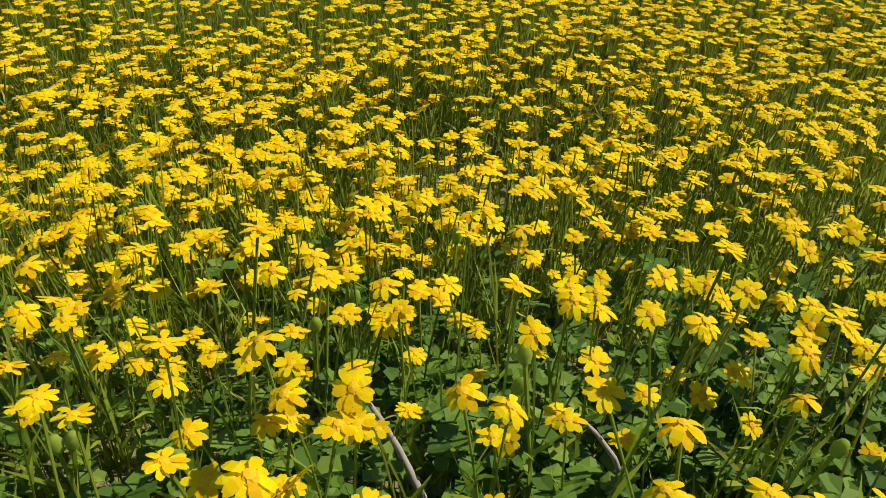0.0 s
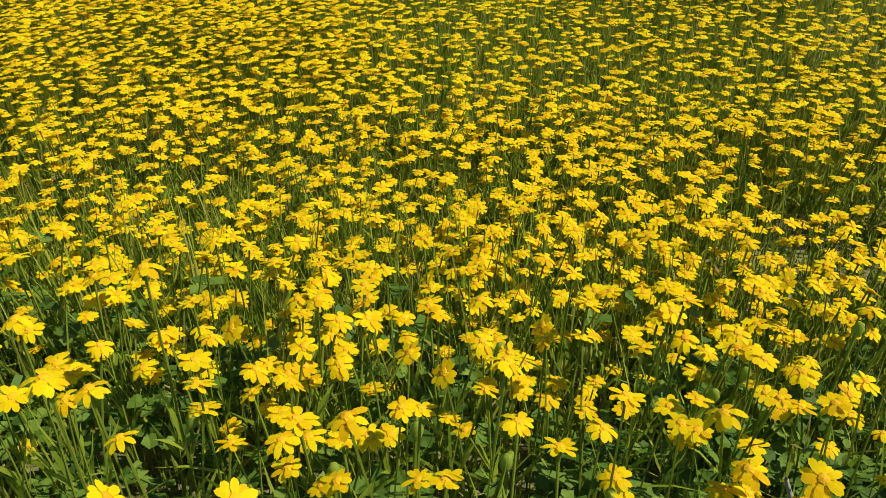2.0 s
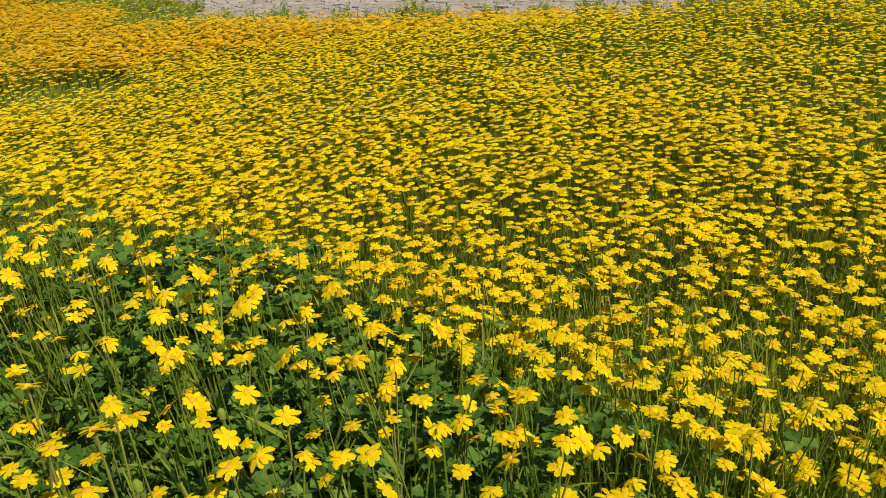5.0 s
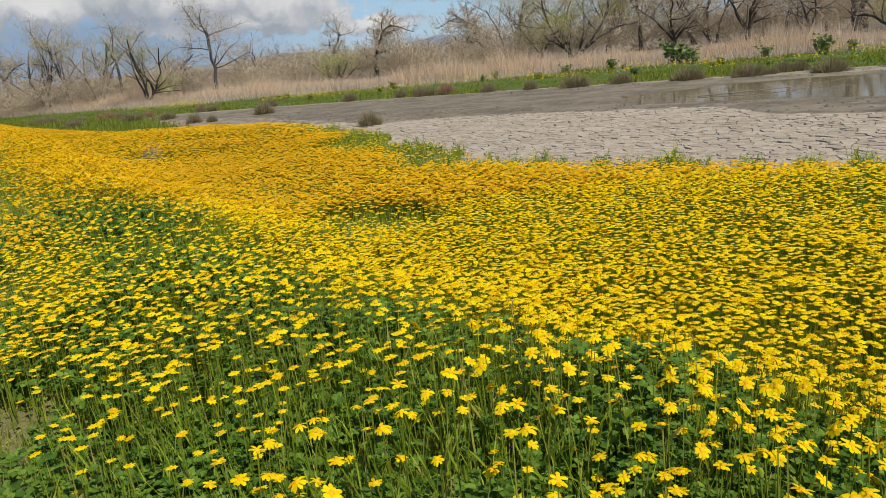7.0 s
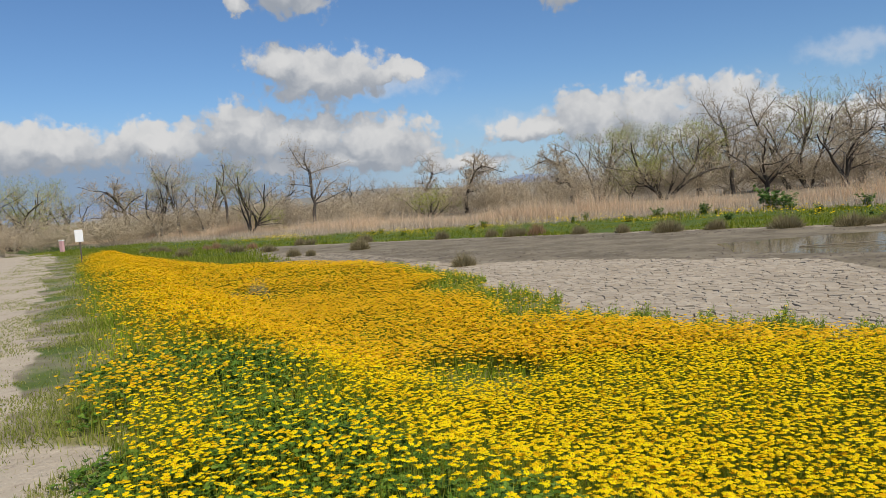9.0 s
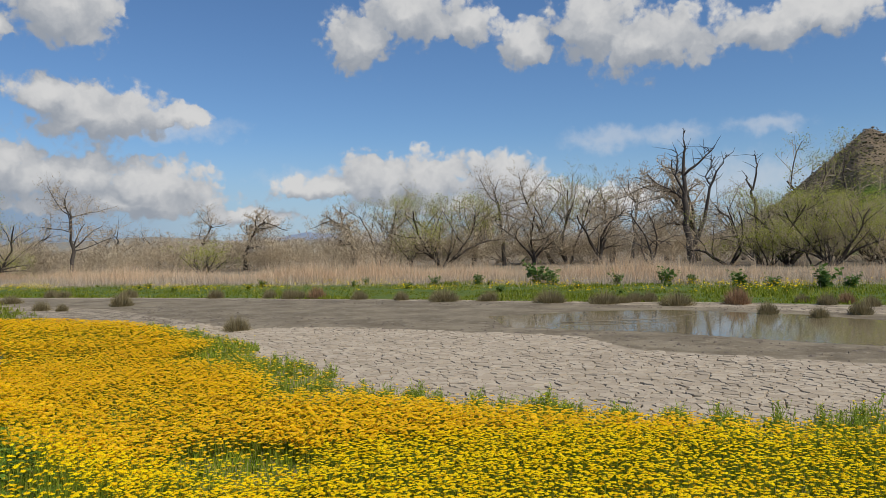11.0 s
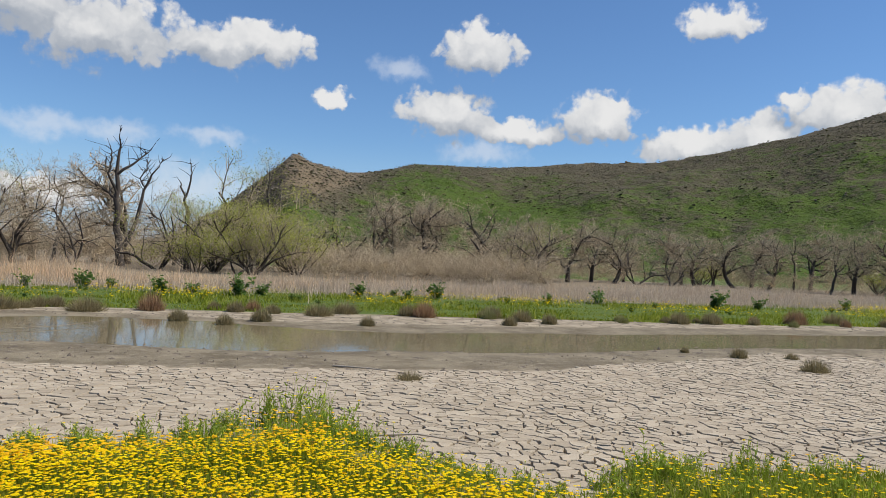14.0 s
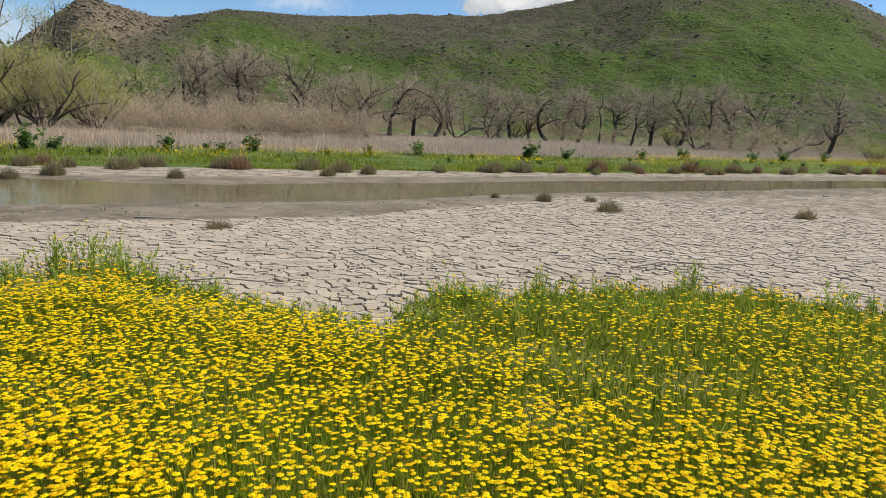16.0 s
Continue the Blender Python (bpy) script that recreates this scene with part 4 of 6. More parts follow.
def blades(template, x, y, height, width, seed, lean=0.35, sink=0.02, face=None):
    r = np.random.default_rng(seed)
    k = len(x)
    z = ground_height(x, y) - sink
    sc = np.stack([width * r.uniform(0.7, 1.4, k), height, height], -1)
    return scattered(template, np.stack([x, y, z], -1), turns(r.uniform(0, 6.28, k), np.abs(r.normal(0, lean, k)), r.uniform(0, 6.28, k)), sc)


def reed_belt():
    r = np.random.default_rng(23)
    n = 330000
    x = r.uniform(-62, 62, n)
    y = REED(x) + np.abs(r.normal(0, 1, n)) * np.interp(x, [-62, 0, 10, 62], [3.4, 3.4, 6.5, 12.0]) + 0.8 + 2.0 * (rough(x / 3, x * 0, 85, 3) - 0.3)
    clump = rough(x / 2.2, y / 1.6, 81, 3)
    keep = clump + 0.12 * ease((x - 6) / 4) + 0.2 * np.exp(-((y - REED(x) - 4) / 3) ** 2) > r.uniform(0.43, 0.75, n)
    x, y, clump = x[keep], y[keep], clump[keep]
    tall = (0.15 + 1.7 * np.clip(clump - 0.32, 0, 1)) * (0.3 + 1.3 * rough(x / 4, y / 4, 83, 3)) * r.uniform(0.3, 1.15, len(x))
    tall *= np.interp(x, [-60, -30, -8, 0, 6, 14, 60], [0.9, 1.1, 1.25, 0.9, 0.75, 0.7, 0.7])
    warm = r.uniform(0, 1, len(x)) < np.interp(x + 8 * (rough(x / 4, y / 4, 87, 2) - 0.5), [-60, -8, 2, 9, 60], [0.92, 0.85, 0.5, 0.1, 0.04])
    for sel, mat, name, label in ((warm, M_REED, "reed_bed", "tall dry tan reeds standing along the far bank"), (~warm, M_DRY, "dry_weeds", "grey-brown dry weed stalks along the far bank")):
        v, f, s = blades(SPIKE, x[sel], y[sel], tall[sel] * np.random.default_rng(33).uniform(0.55, 1.2, int(sel.sum())), 0.0125, 29, 0.5)
        tagged(part(name, v, f, mat), label, "reeds", kind="stuff")
    # thin pale stalks at the front of the belt
    n = 45000
    x = r.uniform(-50, 60, n)
    y = REED(x) + r.normal(0.6, 1.2, n) + 1.5 * (rough(x / 2, x * 0, 89, 3) - 0.5)
    v, f, s = blades(SPIKE, x, y, r.uniform(0.1, 0.5, n) * (0.4 + rough(x / 1.5, y / 1.5, 88, 2)), 0.014, 31, 0.4)
    tagged(part("dry_grass", v, f, M_DRY), "pale grey dry grass before the reeds", "grass", kind="stuff")


reed_belt()


def green_band():
    r = np.random.default_rng(41)
    n = 80000
    x = np.concatenate([r.uniform(-45, 50, n), r.uniform(-14, 16, n // 3)])
    n = len(x)
    depth = REED(x) - BAND(x)
    y = BAND(x) + depth * r.uniform(0, 1, n) ** 1.3 * 1.05 - 0.1 + 0.5 * (rough(x * 0.7, x * 0, 91, 3) - 0.5)
    tall = (0.02 + 0.24 * np.clip(rough(x / 1.3, y / 0.8, 93, 3) - 0.25, 0, 1) ** 1.2) * r.uniform(0.5, 1.5, n)
    v, f, s = blades(SPIKE, x, y, tall, 0.04, 43, 0.7)
    tagged(part("bank_grass", v, f, M_BAND), "bright green grass and herbs along the bank", "grass", kind="stuff")
    # yellow flowers in the grass of the bank
    n = 16000
    x = r.uniform(-30, 50, n)
    y = BAND(x) + (REED(x) - BAND(x)) * r.uniform(0.25, 0.8, n)
    keep = rough(x / 3, y / 1.5, 97, 2) > 0.5
    x, y = x[keep], y[keep]
    a = np.arange(6) * math.pi / 3
    star = (np.concatenate([[[0, 0, 0.2]], np.stack([np.cos(a), np.sin(a), a * 0], -1)]), np.array([[0, 1 + i, 1 + (i + 1) % 6] for i in range(6)]), np.zeros(6, int))
    k = len(x)
    P = np.stack([x, y, ground_height(x, y) + r.uniform(0.10, 0.26, k)], -1)
    v, f, s = scattered(star, P, turns(r.uniform(0, 6, k), r.uniform(0, 0.8, k), r.uniform(0, 6, k)), r.uniform(0.013, 0.024, k))
    tagged(part("bank_flowers", v, f, M_PETAL), "small yellow flowers in the bank grass", "flowers", kind="stuff")


green_band()


# ---------------------------------------------------------------- bushes on the bank and tufts on the mud
def twig_ball(seed, count, radius, height, mat, leaf=None):
    """A low cushion of stiff twigs springing from its middle."""
    r = np.random.default_rng(seed)
    az, el = r.uniform(0, 6.28, count), np.arccos(r.uniform(0.05, 1.0, count))
    length = r.uniform(0.55, 1.0, count)
    tip = np.stack([np.cos(az) * np.sin(el) * radius, np.sin(az) * np.sin(el) * radius, np.cos(el) * height + 0.02], -1) * length[:, None]
    root = tip * r.uniform(0.25, 0.8, (count, 1)) * (1, 1, 0) + (0, 0, -0.02)
    tip = tip * (1, 1, 1) + r.normal(0, 0.02, (count, 3)) * (1, 1, 0.5)
    side = np.cross(tip - root, r.normal(0, 1, (count, 3)))
    side = side / (np.linalg.norm(side, axis=1, keepdims=True) + 1e-9) * r.uniform(0.003, 0.007, (count, 1))
    v = np.stack([root - side, root + side, tip], 1)
    return v.reshape(-1, 3), np.arange(count * 3).reshape(-1, 3)


TUFT_MESHES = []
for k, (mat, rad, hgt) in enumerate(((M_TUFT, 0.30, 0.34), (M_TUFT, 0.24, 0.29), (M_TUFT_RED, 0.29, 0.37), (M_TUFT, 0.38, 0.32), (M_TUFT_GREEN, 0.21, 0.26))):
    v, f = twig_ball(200 + k, 1300, rad, hgt, mat)
    TUFT_MESHES.append(mesh_of("tuft", v, f, mat))
TUFT_LABELS = ["grey-green saltbush tuft on bare mud", "small dry saltbush tuft on bare mud", "rusty brown dry saltbush at the grass edge", "low spreading saltbush cushion by the water", "small green-grey herb tuft on cracked mud"]


def tuft(x, y, kind, size, yaw=0.0):
    ob = new("saltbush", TUFT_MESHES[kind])
    ob.matrix_world = Matrix.LocRotScale((x, y, float(ground_height(np.array(x), np.array(y))) + 0.0), Euler((0, 0, yaw)), (size, size, size))
    tagged(ob, TUFT_LABELS[kind], "shrub", "saltbush tufts on the mud")


TUFT_AT = [(-9.4, 9.5, 0, 1.0), (-16.9, 12.8, 0, 1.25), (-18.1, 11.4, 0, 0.95), (-17.4, 11.5, 1, 0.8), (1.5, 9.0, 3, 0.55), (7.3, 10.2, 0, 0.85), (7.0, 11.6, 1, 0.75), (7.9, 11.6, 1, 0.6), (10.2, 9.2, 0, 0.75), (6.4, 12.2, 1, 0.4)]
TUFT_AT += [(-24.4, 11.0, 3, 1.2), (-23.2, 12.3, 3, 1.2), (-21.2, 12.4, 3, 1.0), (-20.1, 15.4, 0, 1.1), (-17.0, 16.0, 0, 1.1), (-14.5, 16.4, 0, 1.1), (-12.3, 16.7, 0, 1.0), (-9.6, 16.6, 3, 1.35), (-8.6, 17.1, 0, 1.0), (-6.9, 16.9, 3, 1.3)]
TUFT_AT += [(-5.6, 16.9, 3, 1.2), (-4.0, 16.9, 3, 1.25), (-2.9, 17.6, 2, 1.3), (-2.0, 15.5, 1, 1.0), (-1.1, 15.0, 1, 0.9), (-0.5, 15.7, 1, 1.1), (0.6, 17.5, 3, 1.1), (1.5, 15.3, 1, 0.8), (3.0, 18.0, 2, 1.25), (4.7, 18.4, 0, 1.1)]
TUFT_AT += [(4.6, 16.4, 1, 0.9), (5.7, 17.1, 1, 1.0), (5.2, 17.6, 0, 1.1), (9.5, 18.4, 0, 1.2), (10.5, 18.6, 0, 1.2), (13.4, 19.4, 2, 1.4), (15.2, 20.2, 3, 1.2), (17.5, 20.2, 2, 1.4), (19.5, 20.4, 0, 1.3), (26.5, 21.8, 0, 1.4)]
for i, (x, y, kind, size) in enumerate(TUFT_AT):
    tuft(x, y, kind, size * 0.98, i * 1.3)
edge_rng = np.random.default_rng(77)
for i in range(64):
    x = edge_rng.uniform(-32, 34)
    tuft(x, float(BAND(x)) + edge_rng.uniform(-0.7, 0.35), int(edge_rng.choice([0, 0, 1, 3, 0, 1, 3, 4, 0, 2])), edge_rng.uniform(0.55, 1.15), i * 2.1)


def broad_leaf_bush(seed, stems, height, leaves, size):
    """Upright stalks with broad lobed leaves: stalk verts and leaf verts."""
    r = np.random.default_rng(seed)
    stalks, at = [], []
    for s in range(stems):
        a, o = r.uniform(0, 6.28), r.uniform(0.05, 0.95)
        way = np.array([math.cos(a) * o, math.sin(a) * o, 1.0])
        h = height * r.uniform(0.55, 1.0)
        pts = [np.array([0.0, 0, -0.03]) + way * h * t + r.normal(0, 0.015, 3) * (t > 0) for t in np.linspace(0, 1, 5)]
        stalks.append(tube(pts, np.linspace(0.012, 0.004, 5), 4))
        for q in range(leaves):
            t = r.uniform(0.12, 1.0)
            at.append((np.array([0, 0, 0]) + way * h * t, 1.1 - 0.55 * t))
    a = np.linspace(0, 2 * math.pi, 9)[:-1]
    lobe = 0.5 * (1 + 0.18 * np.cos(5 * a))
    rim = np.stack([np.sin(a) * lobe, 0.55 - np.cos(a) * lobe, 0.10 * np.cos(2 * a)], -1)
    leaf = (np.concatenate([[[0, 0.5, -0.06]], rim]), np.array([[0, 1 + i, 1 + (i + 1) % 8] for i in range(8)]), np.zeros(8, int))
    P = np.array([p for p, k in at]) + r.normal(0, 0.02, (len(at), 3))
    k = len(at)
    v, f, _ = scattered(leaf, P, turns(r.uniform(0, 6.28, k), r.uniform(0.0, 0.9, k), r.uniform(0, 6.28, k)), size * np.array([q for p, q in at]) * r.uniform(0.7, 1.3, k))
    return joined(stalks), (v, f)


BUSH_MESHES = []
for k in range(4):
    st, lf = broad_leaf_bush(300 + k, 9, 0.66, 13, 0.15)
    BUSH_MESHES.append((mesh_of("stalk_tangle", st[0], st[1], M_STEM), mesh_of("foliage", lf[0], lf[1], M_MALLOW)))


def bank_bush(x, y, size, k):
    root = new("broadleaf_bush")
    root.matrix_world = Matrix.LocRotScale((x, y, float(ground_height(np.array(x), np.array(y)))), Euler((0, 0, k * 1.9)), (size, size, size))
    for name, me in zip(("stalk_tangle", "foliage"), BUSH_MESHES[k % 4]):
        tagged(new(name, me), kind="stuff").parent = root
    tagged(root, "dark green broad-leaved weed standing in the bank grass", "shrub", "broad-leaved weeds on the bank")


BUSHES = [(-10.3, 24.0, 1.35), (-9.7, 23.6, 0.9), (-7.6, 24.0, 0.7), (-6.1, 24.3, 0.95), (-5.4, 24.4, 0.6), (-3.7, 23.2, 0.85), (-2.9, 23.5, 0.6), (-1.6, 23.0, 1.15), (-1.0, 23.2, 0.7), (1.9, 24.2, 0.8), (3.4, 24.0, 0.6), (4.3, 24.4, 0.95)]
BUSHES += [(10.0, 25.0, 0.9), (14.0, 24.6, 1.1), (16.0, 25.2, 0.8), (20.5, 26.5, 0.8), (23.5, 27.5, 1.0), (27.0, 27.0, 0.9), (-13.5, 22.5, 0.6), (-16, 22, 0.5), (-19.5, 20.5, 0.5), (8.0, 24.2, 0.6), (31, 29, 1.0), (35, 30, 0.9), (-12.0, 22.8, 0.7)]
for k in range(44):
    x = float(edge_rng.uniform(-24, 30))
    BUSHES.append((x, float(BAND(x) + (REED(x) - BAND(x)) * edge_rng.uniform(0.35, 0.95)), float(edge_rng.uniform(0.22, 0.45))))
for k, (x, y, size) in enumerate(BUSHES):
    bank_bush(x, y, size, k)


# ---------------------------------------------------------------- sign, posts and sticks
def box_mesh(sx, sy, sz, x=0.0, y=0.0, z=0.0, bevel=0.006):
    bm = bmesh.new()
    bmesh.ops.create_cube(bm, size=1)
    bmesh.ops.scale(bm, vec=(sx, sy, sz), verts=bm.verts)
    bmesh.ops.bevel(bm, geom=bm.edges[:], offset=bevel, segments=2, affect="EDGES")
    bmesh.ops.translate(bm, vec=(x, y, z), verts=bm.verts)
    return bm


def bm_part(name, bm, mat, parent):
    me = bpy.data.meshes.new(name)
    bm.to_mesh(me)
    bm.free()
    me.materials.append(mat)
    ob = new(name, me)
    ob.parent = parent
    return ob


def sign_at(x, y):
    root = new("warning_sign")
    root.matrix_world = Matrix.LocRotScale((x, y, float(ground_height(np.array(x), np.array(y)))), Euler((0, 0, radians(52))), (0.72, 0.72, 0.85))
    bm_part("post", box_mesh(0.05, 0.05, 1.12, z=0.54), M_POST, root)
    bm_part("board", box_mesh(0.34, 0.02, 0.44, y=-0.04, z=1.12), M_WHITE, root)
    tagged(root, "small plain white board on a dark post by the track", "sign")
    post = new("marker_post")
    post.matrix_world = Matrix.LocRotScale((-43.1, 12.6, float(ground_height(np.array(-43.1), np.array(12.6)))), Euler((0, 0, 0.4)), None)
    bm_part("shaft", box_mesh(0.22, 0.14, 0.62, z=0.29), M_PINK, post)
    bm_part("cap", box_mesh(0.25, 0.17, 0.06, z=0.62), M_WHITE, post)
    tagged(post, "faded pink marker post with a pale cap beside the track", "post")


sign_at(-24.4, 7.8)


def stick(points, radius, label, mat=M_STICK):
    v, f = tube(points, np.linspace(radius, radius * 0.4, len(points)), 5)
    tagged(part("stick", v, f, mat, shade=True), label, "branch", "fallen sticks")


def clods():
    r = np.random.default_rng(67)
    n = 2600
    x = r.uniform(-16, 24, n)
    s = r.uniform(0, 1, n)
    y = WET_NEAR(x) - 0.4 + (BAND(x) - WET_NEAR(x) + 0.6) * np.where(r.uniform(0, 1, n) < 0.5, s * 0.3, 0.72 + 0.28 * s)
    a = np.arange(5) * 2 * math.pi / 5
    lump = (np.concatenate([[[0, 0, 0.7]], np.stack([np.cos(a), np.sin(a), a * 0 - 0.2], -1)]), np.array([[0, 1 + i, 1 + (i + 1) % 5] for i in range(5)]), np.zeros(5, int))
    v, f, _ = scattered(lump, np.stack([x, y, ground_height(x, y) + 0.004], -1), turns(r.uniform(0, 6, n)), np.stack([r.gamma(2.0, 0.009, n) + 0.006] * 2 + [r.gamma(2.0, 0.005, n) + 0.004], -1))
    tagged(part("mud_clods", v, f, M_POST), "small dark clods scattered over the wet mud", "clods", kind="stuff")


clods()
stick([(-4.9, 12.6, 0.0), (-4.2, 12.9, 0.02), (-3.5, 13.6, 0.02), (-3.0, 14.6, 0.05)], 0.010, "thin brown branch lying in the shallow water", M_SODDEN)
stick([(0.7, 9.9, 0.01), (1.1, 9.6, 0.03), (1.5, 9.4, 0.015)], 0.012, "dry twig lying on the cracked mud")
stick([(4.7, 6.2, 0.02), (5.1, 6.25, 0.05), (5.6, 6.1, 0.03), (5.9, 6.15, 0.02)], 0.012, "dead twig on the cracked mud")
stick([(0.7, 6.3, 0.02), (1.2, 6.25, 0.05), (1.6, 6.1, 0.02)], 0.012, "dead twig beside the tall weeds")
stick([(1.10, 1.41, 0.12), (1.09, 1.42, 0.20), (1.07, 1.43, 0.26), (1.055, 1.43, 0.30), (1.04, 1.43, 0.335)], 0.0045, "bleached dry stalk among the flowers")
stick([(1.27, 1.36, 0.18), (1.24, 1.37, 0.25), (1.215, 1.37, 0.29), (1.20, 1.37, 0.31)], 0.0032, "short dry stalk bent over in the clover")


# ---------------------------------------------------------------- the flower field
SUN_HEADING = math.atan2(SUN_DIR.y, SUN_DIR.x)


def petal_piece(length, width, droop, lift):
    """One ray petal along +x from the disc's rim, with a notched tip: verts, triangles."""
    s = np.array([0.16, 0.48, 0.78])
    half = np.array([0.34, 0.95, 0.92]) * width / 2
    rows = [[[length * a, -h, lift * a - droop * a * a], [length * a, h, lift * a - droop * a * a]] for a, h in zip(s, half)]
    tip = [[length * 0.95, -0.5 * width / 2, lift - droop * 0.92], [length * 0.91, -0.17 * width / 2, lift * 0.92 - droop * 0.84], [length * 1.0, 0.08 * width / 2, lift - droop], [length * 0.93, 0.55 * width / 2, lift * 0.95 - droop * 0.88]]
    v = np.array(rows[0] + rows[1] + rows[2] + tip)
    f = np.array([[0, 2, 3], [0, 3, 1], [2, 4, 5], [2, 5, 3], [4, 6, 7], [4, 7, 8], [4, 8, 5], [8, 9, 5]])
    return v, f


def disc_piece(radius, height):
    v, f = [[0, 0, height]], []
    for ring, (r, z) in enumerate(((0.6, 0.8), (1.0, 0.25), (0.8, -0.35))):
        for i in range(8):
            a = i * math.pi / 4 + ring * 0.3
            v.append([math.cos(a) * radius * r, math.sin(a) * radius * r, height * z])
    for i in range(8):
        j = (i + 1) % 8
        f.append([0, 1 + i, 1 + j])
        for k in (0, 8):
            f += [[1 + k + i, 9 + k + i, 9 + k + j], [1 + k + i, 9 + k + j, 1 + k + j]]
    return np.array(v, float), np.array(f)


def turned(v, yaw=0.0, tilt=0.0, heading=0.0, shift=(0, 0, 0)):
    return v @ turns(np.array([yaw]), np.array([tilt]), np.array([heading]))[0].T + np.asarray(shift)


def flower_pieces(seed, height=0.27, dia=0.0345, old=False):
    """Stem, leaves, disc and petals of one flower that leans to the sun: a list of (name, verts, triangles)."""
    r = np.random.default_rng(seed)
    h = height * r.uniform(0.92, 1.08)
    off = np.array([math.cos(SUN_HEADING), math.sin(SUN_HEADING), 0]) * r.uniform(0.0, 0.04) + np.array([*r.normal(0, 0.02, 2), 0])
    pts = [np.array([0, 0, -0.03]), off * 0.15 + (0, 0, h * 0.35), off * 0.5 + (0, 0, h * 0.7), off + (0, 0, h)]
    sv, sf = tube(pts, [0.0018, 0.0016, 0.0013, 0.0016], 4)
    leaves = []
    for i in range(5):
        t = r.uniform(0.05, 0.65)
        w, l = r.uniform(0.004, 0.007), r.uniform(0.03, 0.075)
        lv = BLADE[0] * (w, l, l)
        leaves.append((turned(lv, r.uniform(0, 6.28), r.uniform(0.3, 1.1), r.uniform(0, 6.28), off * t * t + (0, 0, h * t)), BLADE[1]))
    lv, lf, _ = joined(leaves)
    tilt, head = abs(r.normal(0, 0.28)) + 0.02, r.uniform(0, 6.28)
    top = off + np.array([0, 0, h])
    out = [("stem", sv, sf), ("leaves", lv, lf)]
    dv, df = disc_piece(dia * 0.19, dia * 0.10)
    out.append(("disc", turned(dv, 0, tilt, head, top), df))
    n = int(r.integers(9, 12))
    for i in range(n):
        length, width = dia / 2 * r.uniform(0.85, 1.14), dia * r.uniform(0.20, 0.27)
        pv, pf = petal_piece(length, width, dia * (r.uniform(0.10, 0.24) if old else r.uniform(0.01, 0.10)), dia * r.uniform(0.0, 0.08))
        pv = turned(pv, i * 2 * math.pi / n + r.normal(0, 0.08), 0, 0, (0, 0, 0.0012 * (i % 2) + r.uniform(0, 0.001)))
        out.append(("petal", turned(pv, 0, tilt, head, top), pf))
    return out


FIELD_MATS = [M_STEM, M_GRASS, M_DISC, M_PETAL]
SLOT = {"stem": 0, "leaves": 1, "disc": 2, "petal": 3}
NEAR_FLOWERS = [joined([(v, f, SLOT[n]) for n, v, f in flower_pieces(500 + k, old=k in (2, 5))]) for k in range(8)]


def mid_flower(seed, petals=8, dia=0.0305, h=0.26, flat=False):
    """A simpler flower: a ring of pointed petals, a low disc and a thin two-sided stem."""
    r = np.random.default_rng(seed)
    tilt, head = r.uniform(0.0, 0.3), r.uniform(0, 6.28)
    a = np.arange(petals * 2) * math.pi / petals
    rad = np.where(np.arange(petals * 2) % 2 == 0, 1.0, 0.64) * dia / 2 * r.uniform(0.9, 1.08, petals * 2)
    rim = np.stack([np.cos(a) * rad, np.sin(a) * rad, -r.uniform(0, 0.08, petals * 2) * dia], -1)
    pv = np.concatenate([[[0, 0, dia * 0.05]], rim])
    pf = np.array([[0, 1 + i, 1 + (i + 1) % (petals * 2)] for i in range(petals * 2)])
    pieces = [(turned(pv, r.uniform(0, 3), tilt, head, (0, 0, h)), pf, 3)]
    if not flat:
        b = np.arange(4) * math.pi / 2
        dv = np.concatenate([[[0, 0, dia * 0.12]], np.stack([np.cos(b) * dia * 0.15, np.sin(b) * dia * 0.15, b * 0 + dia * 0.05], -1)])
        pieces.append((turned(dv, 0, tilt, head, (0, 0, h)), np.array([[0, 1 + i, 1 + (i + 1) % 4] for i in range(4)]), 2))
    else:
        q = dia * 0.25
        dv = np.array([[-q, -q, dia * 0.09], [q, -q, dia * 0.07], [q, q, dia * 0.09], [-q, q, dia * 0.07]])
        pieces.append((turned(dv, 0, tilt, head, (0, 0, h)), np.array([[0, 1, 2], [0, 2, 3]]), 2))
    w = 0.0028
    pieces.append((np.array([[-w, 0, -0.02], [w, 0, -0.02], [0, 0, h]]), np.array([[0, 1, 2]]), 0))
    if flat:
        return joined(pieces)
    pieces.append((np.array([[0, -w, -0.02], [0, w, -0.02], [0, 0, h]]), np.array([[0, 1, 2]]), 0))
    return joined(pieces)


MID_FLOWERS = [mid_flower(540 + k) for k in range(8)]
FAR_FLOWERS = [mid_flower(560 + k, petals=3, dia=0.038, flat=True) for k in range(6)]


def green_margin(x):
    """Width of the green strip where the field runs out on the mud."""
    return np.interp(x, [-20, -12, -9, -7, -5, -3.8, -3, -0.6, 0.2, 0.8, 1.6, 2.4, 4, 5, 8], [0.3, 0.3, 0.6, 0.9, 0.9, 0.6, 0.3, 0.35, 0.9, 0.7, 0.4, 0.7, 0.9, 1.2, 1.6])


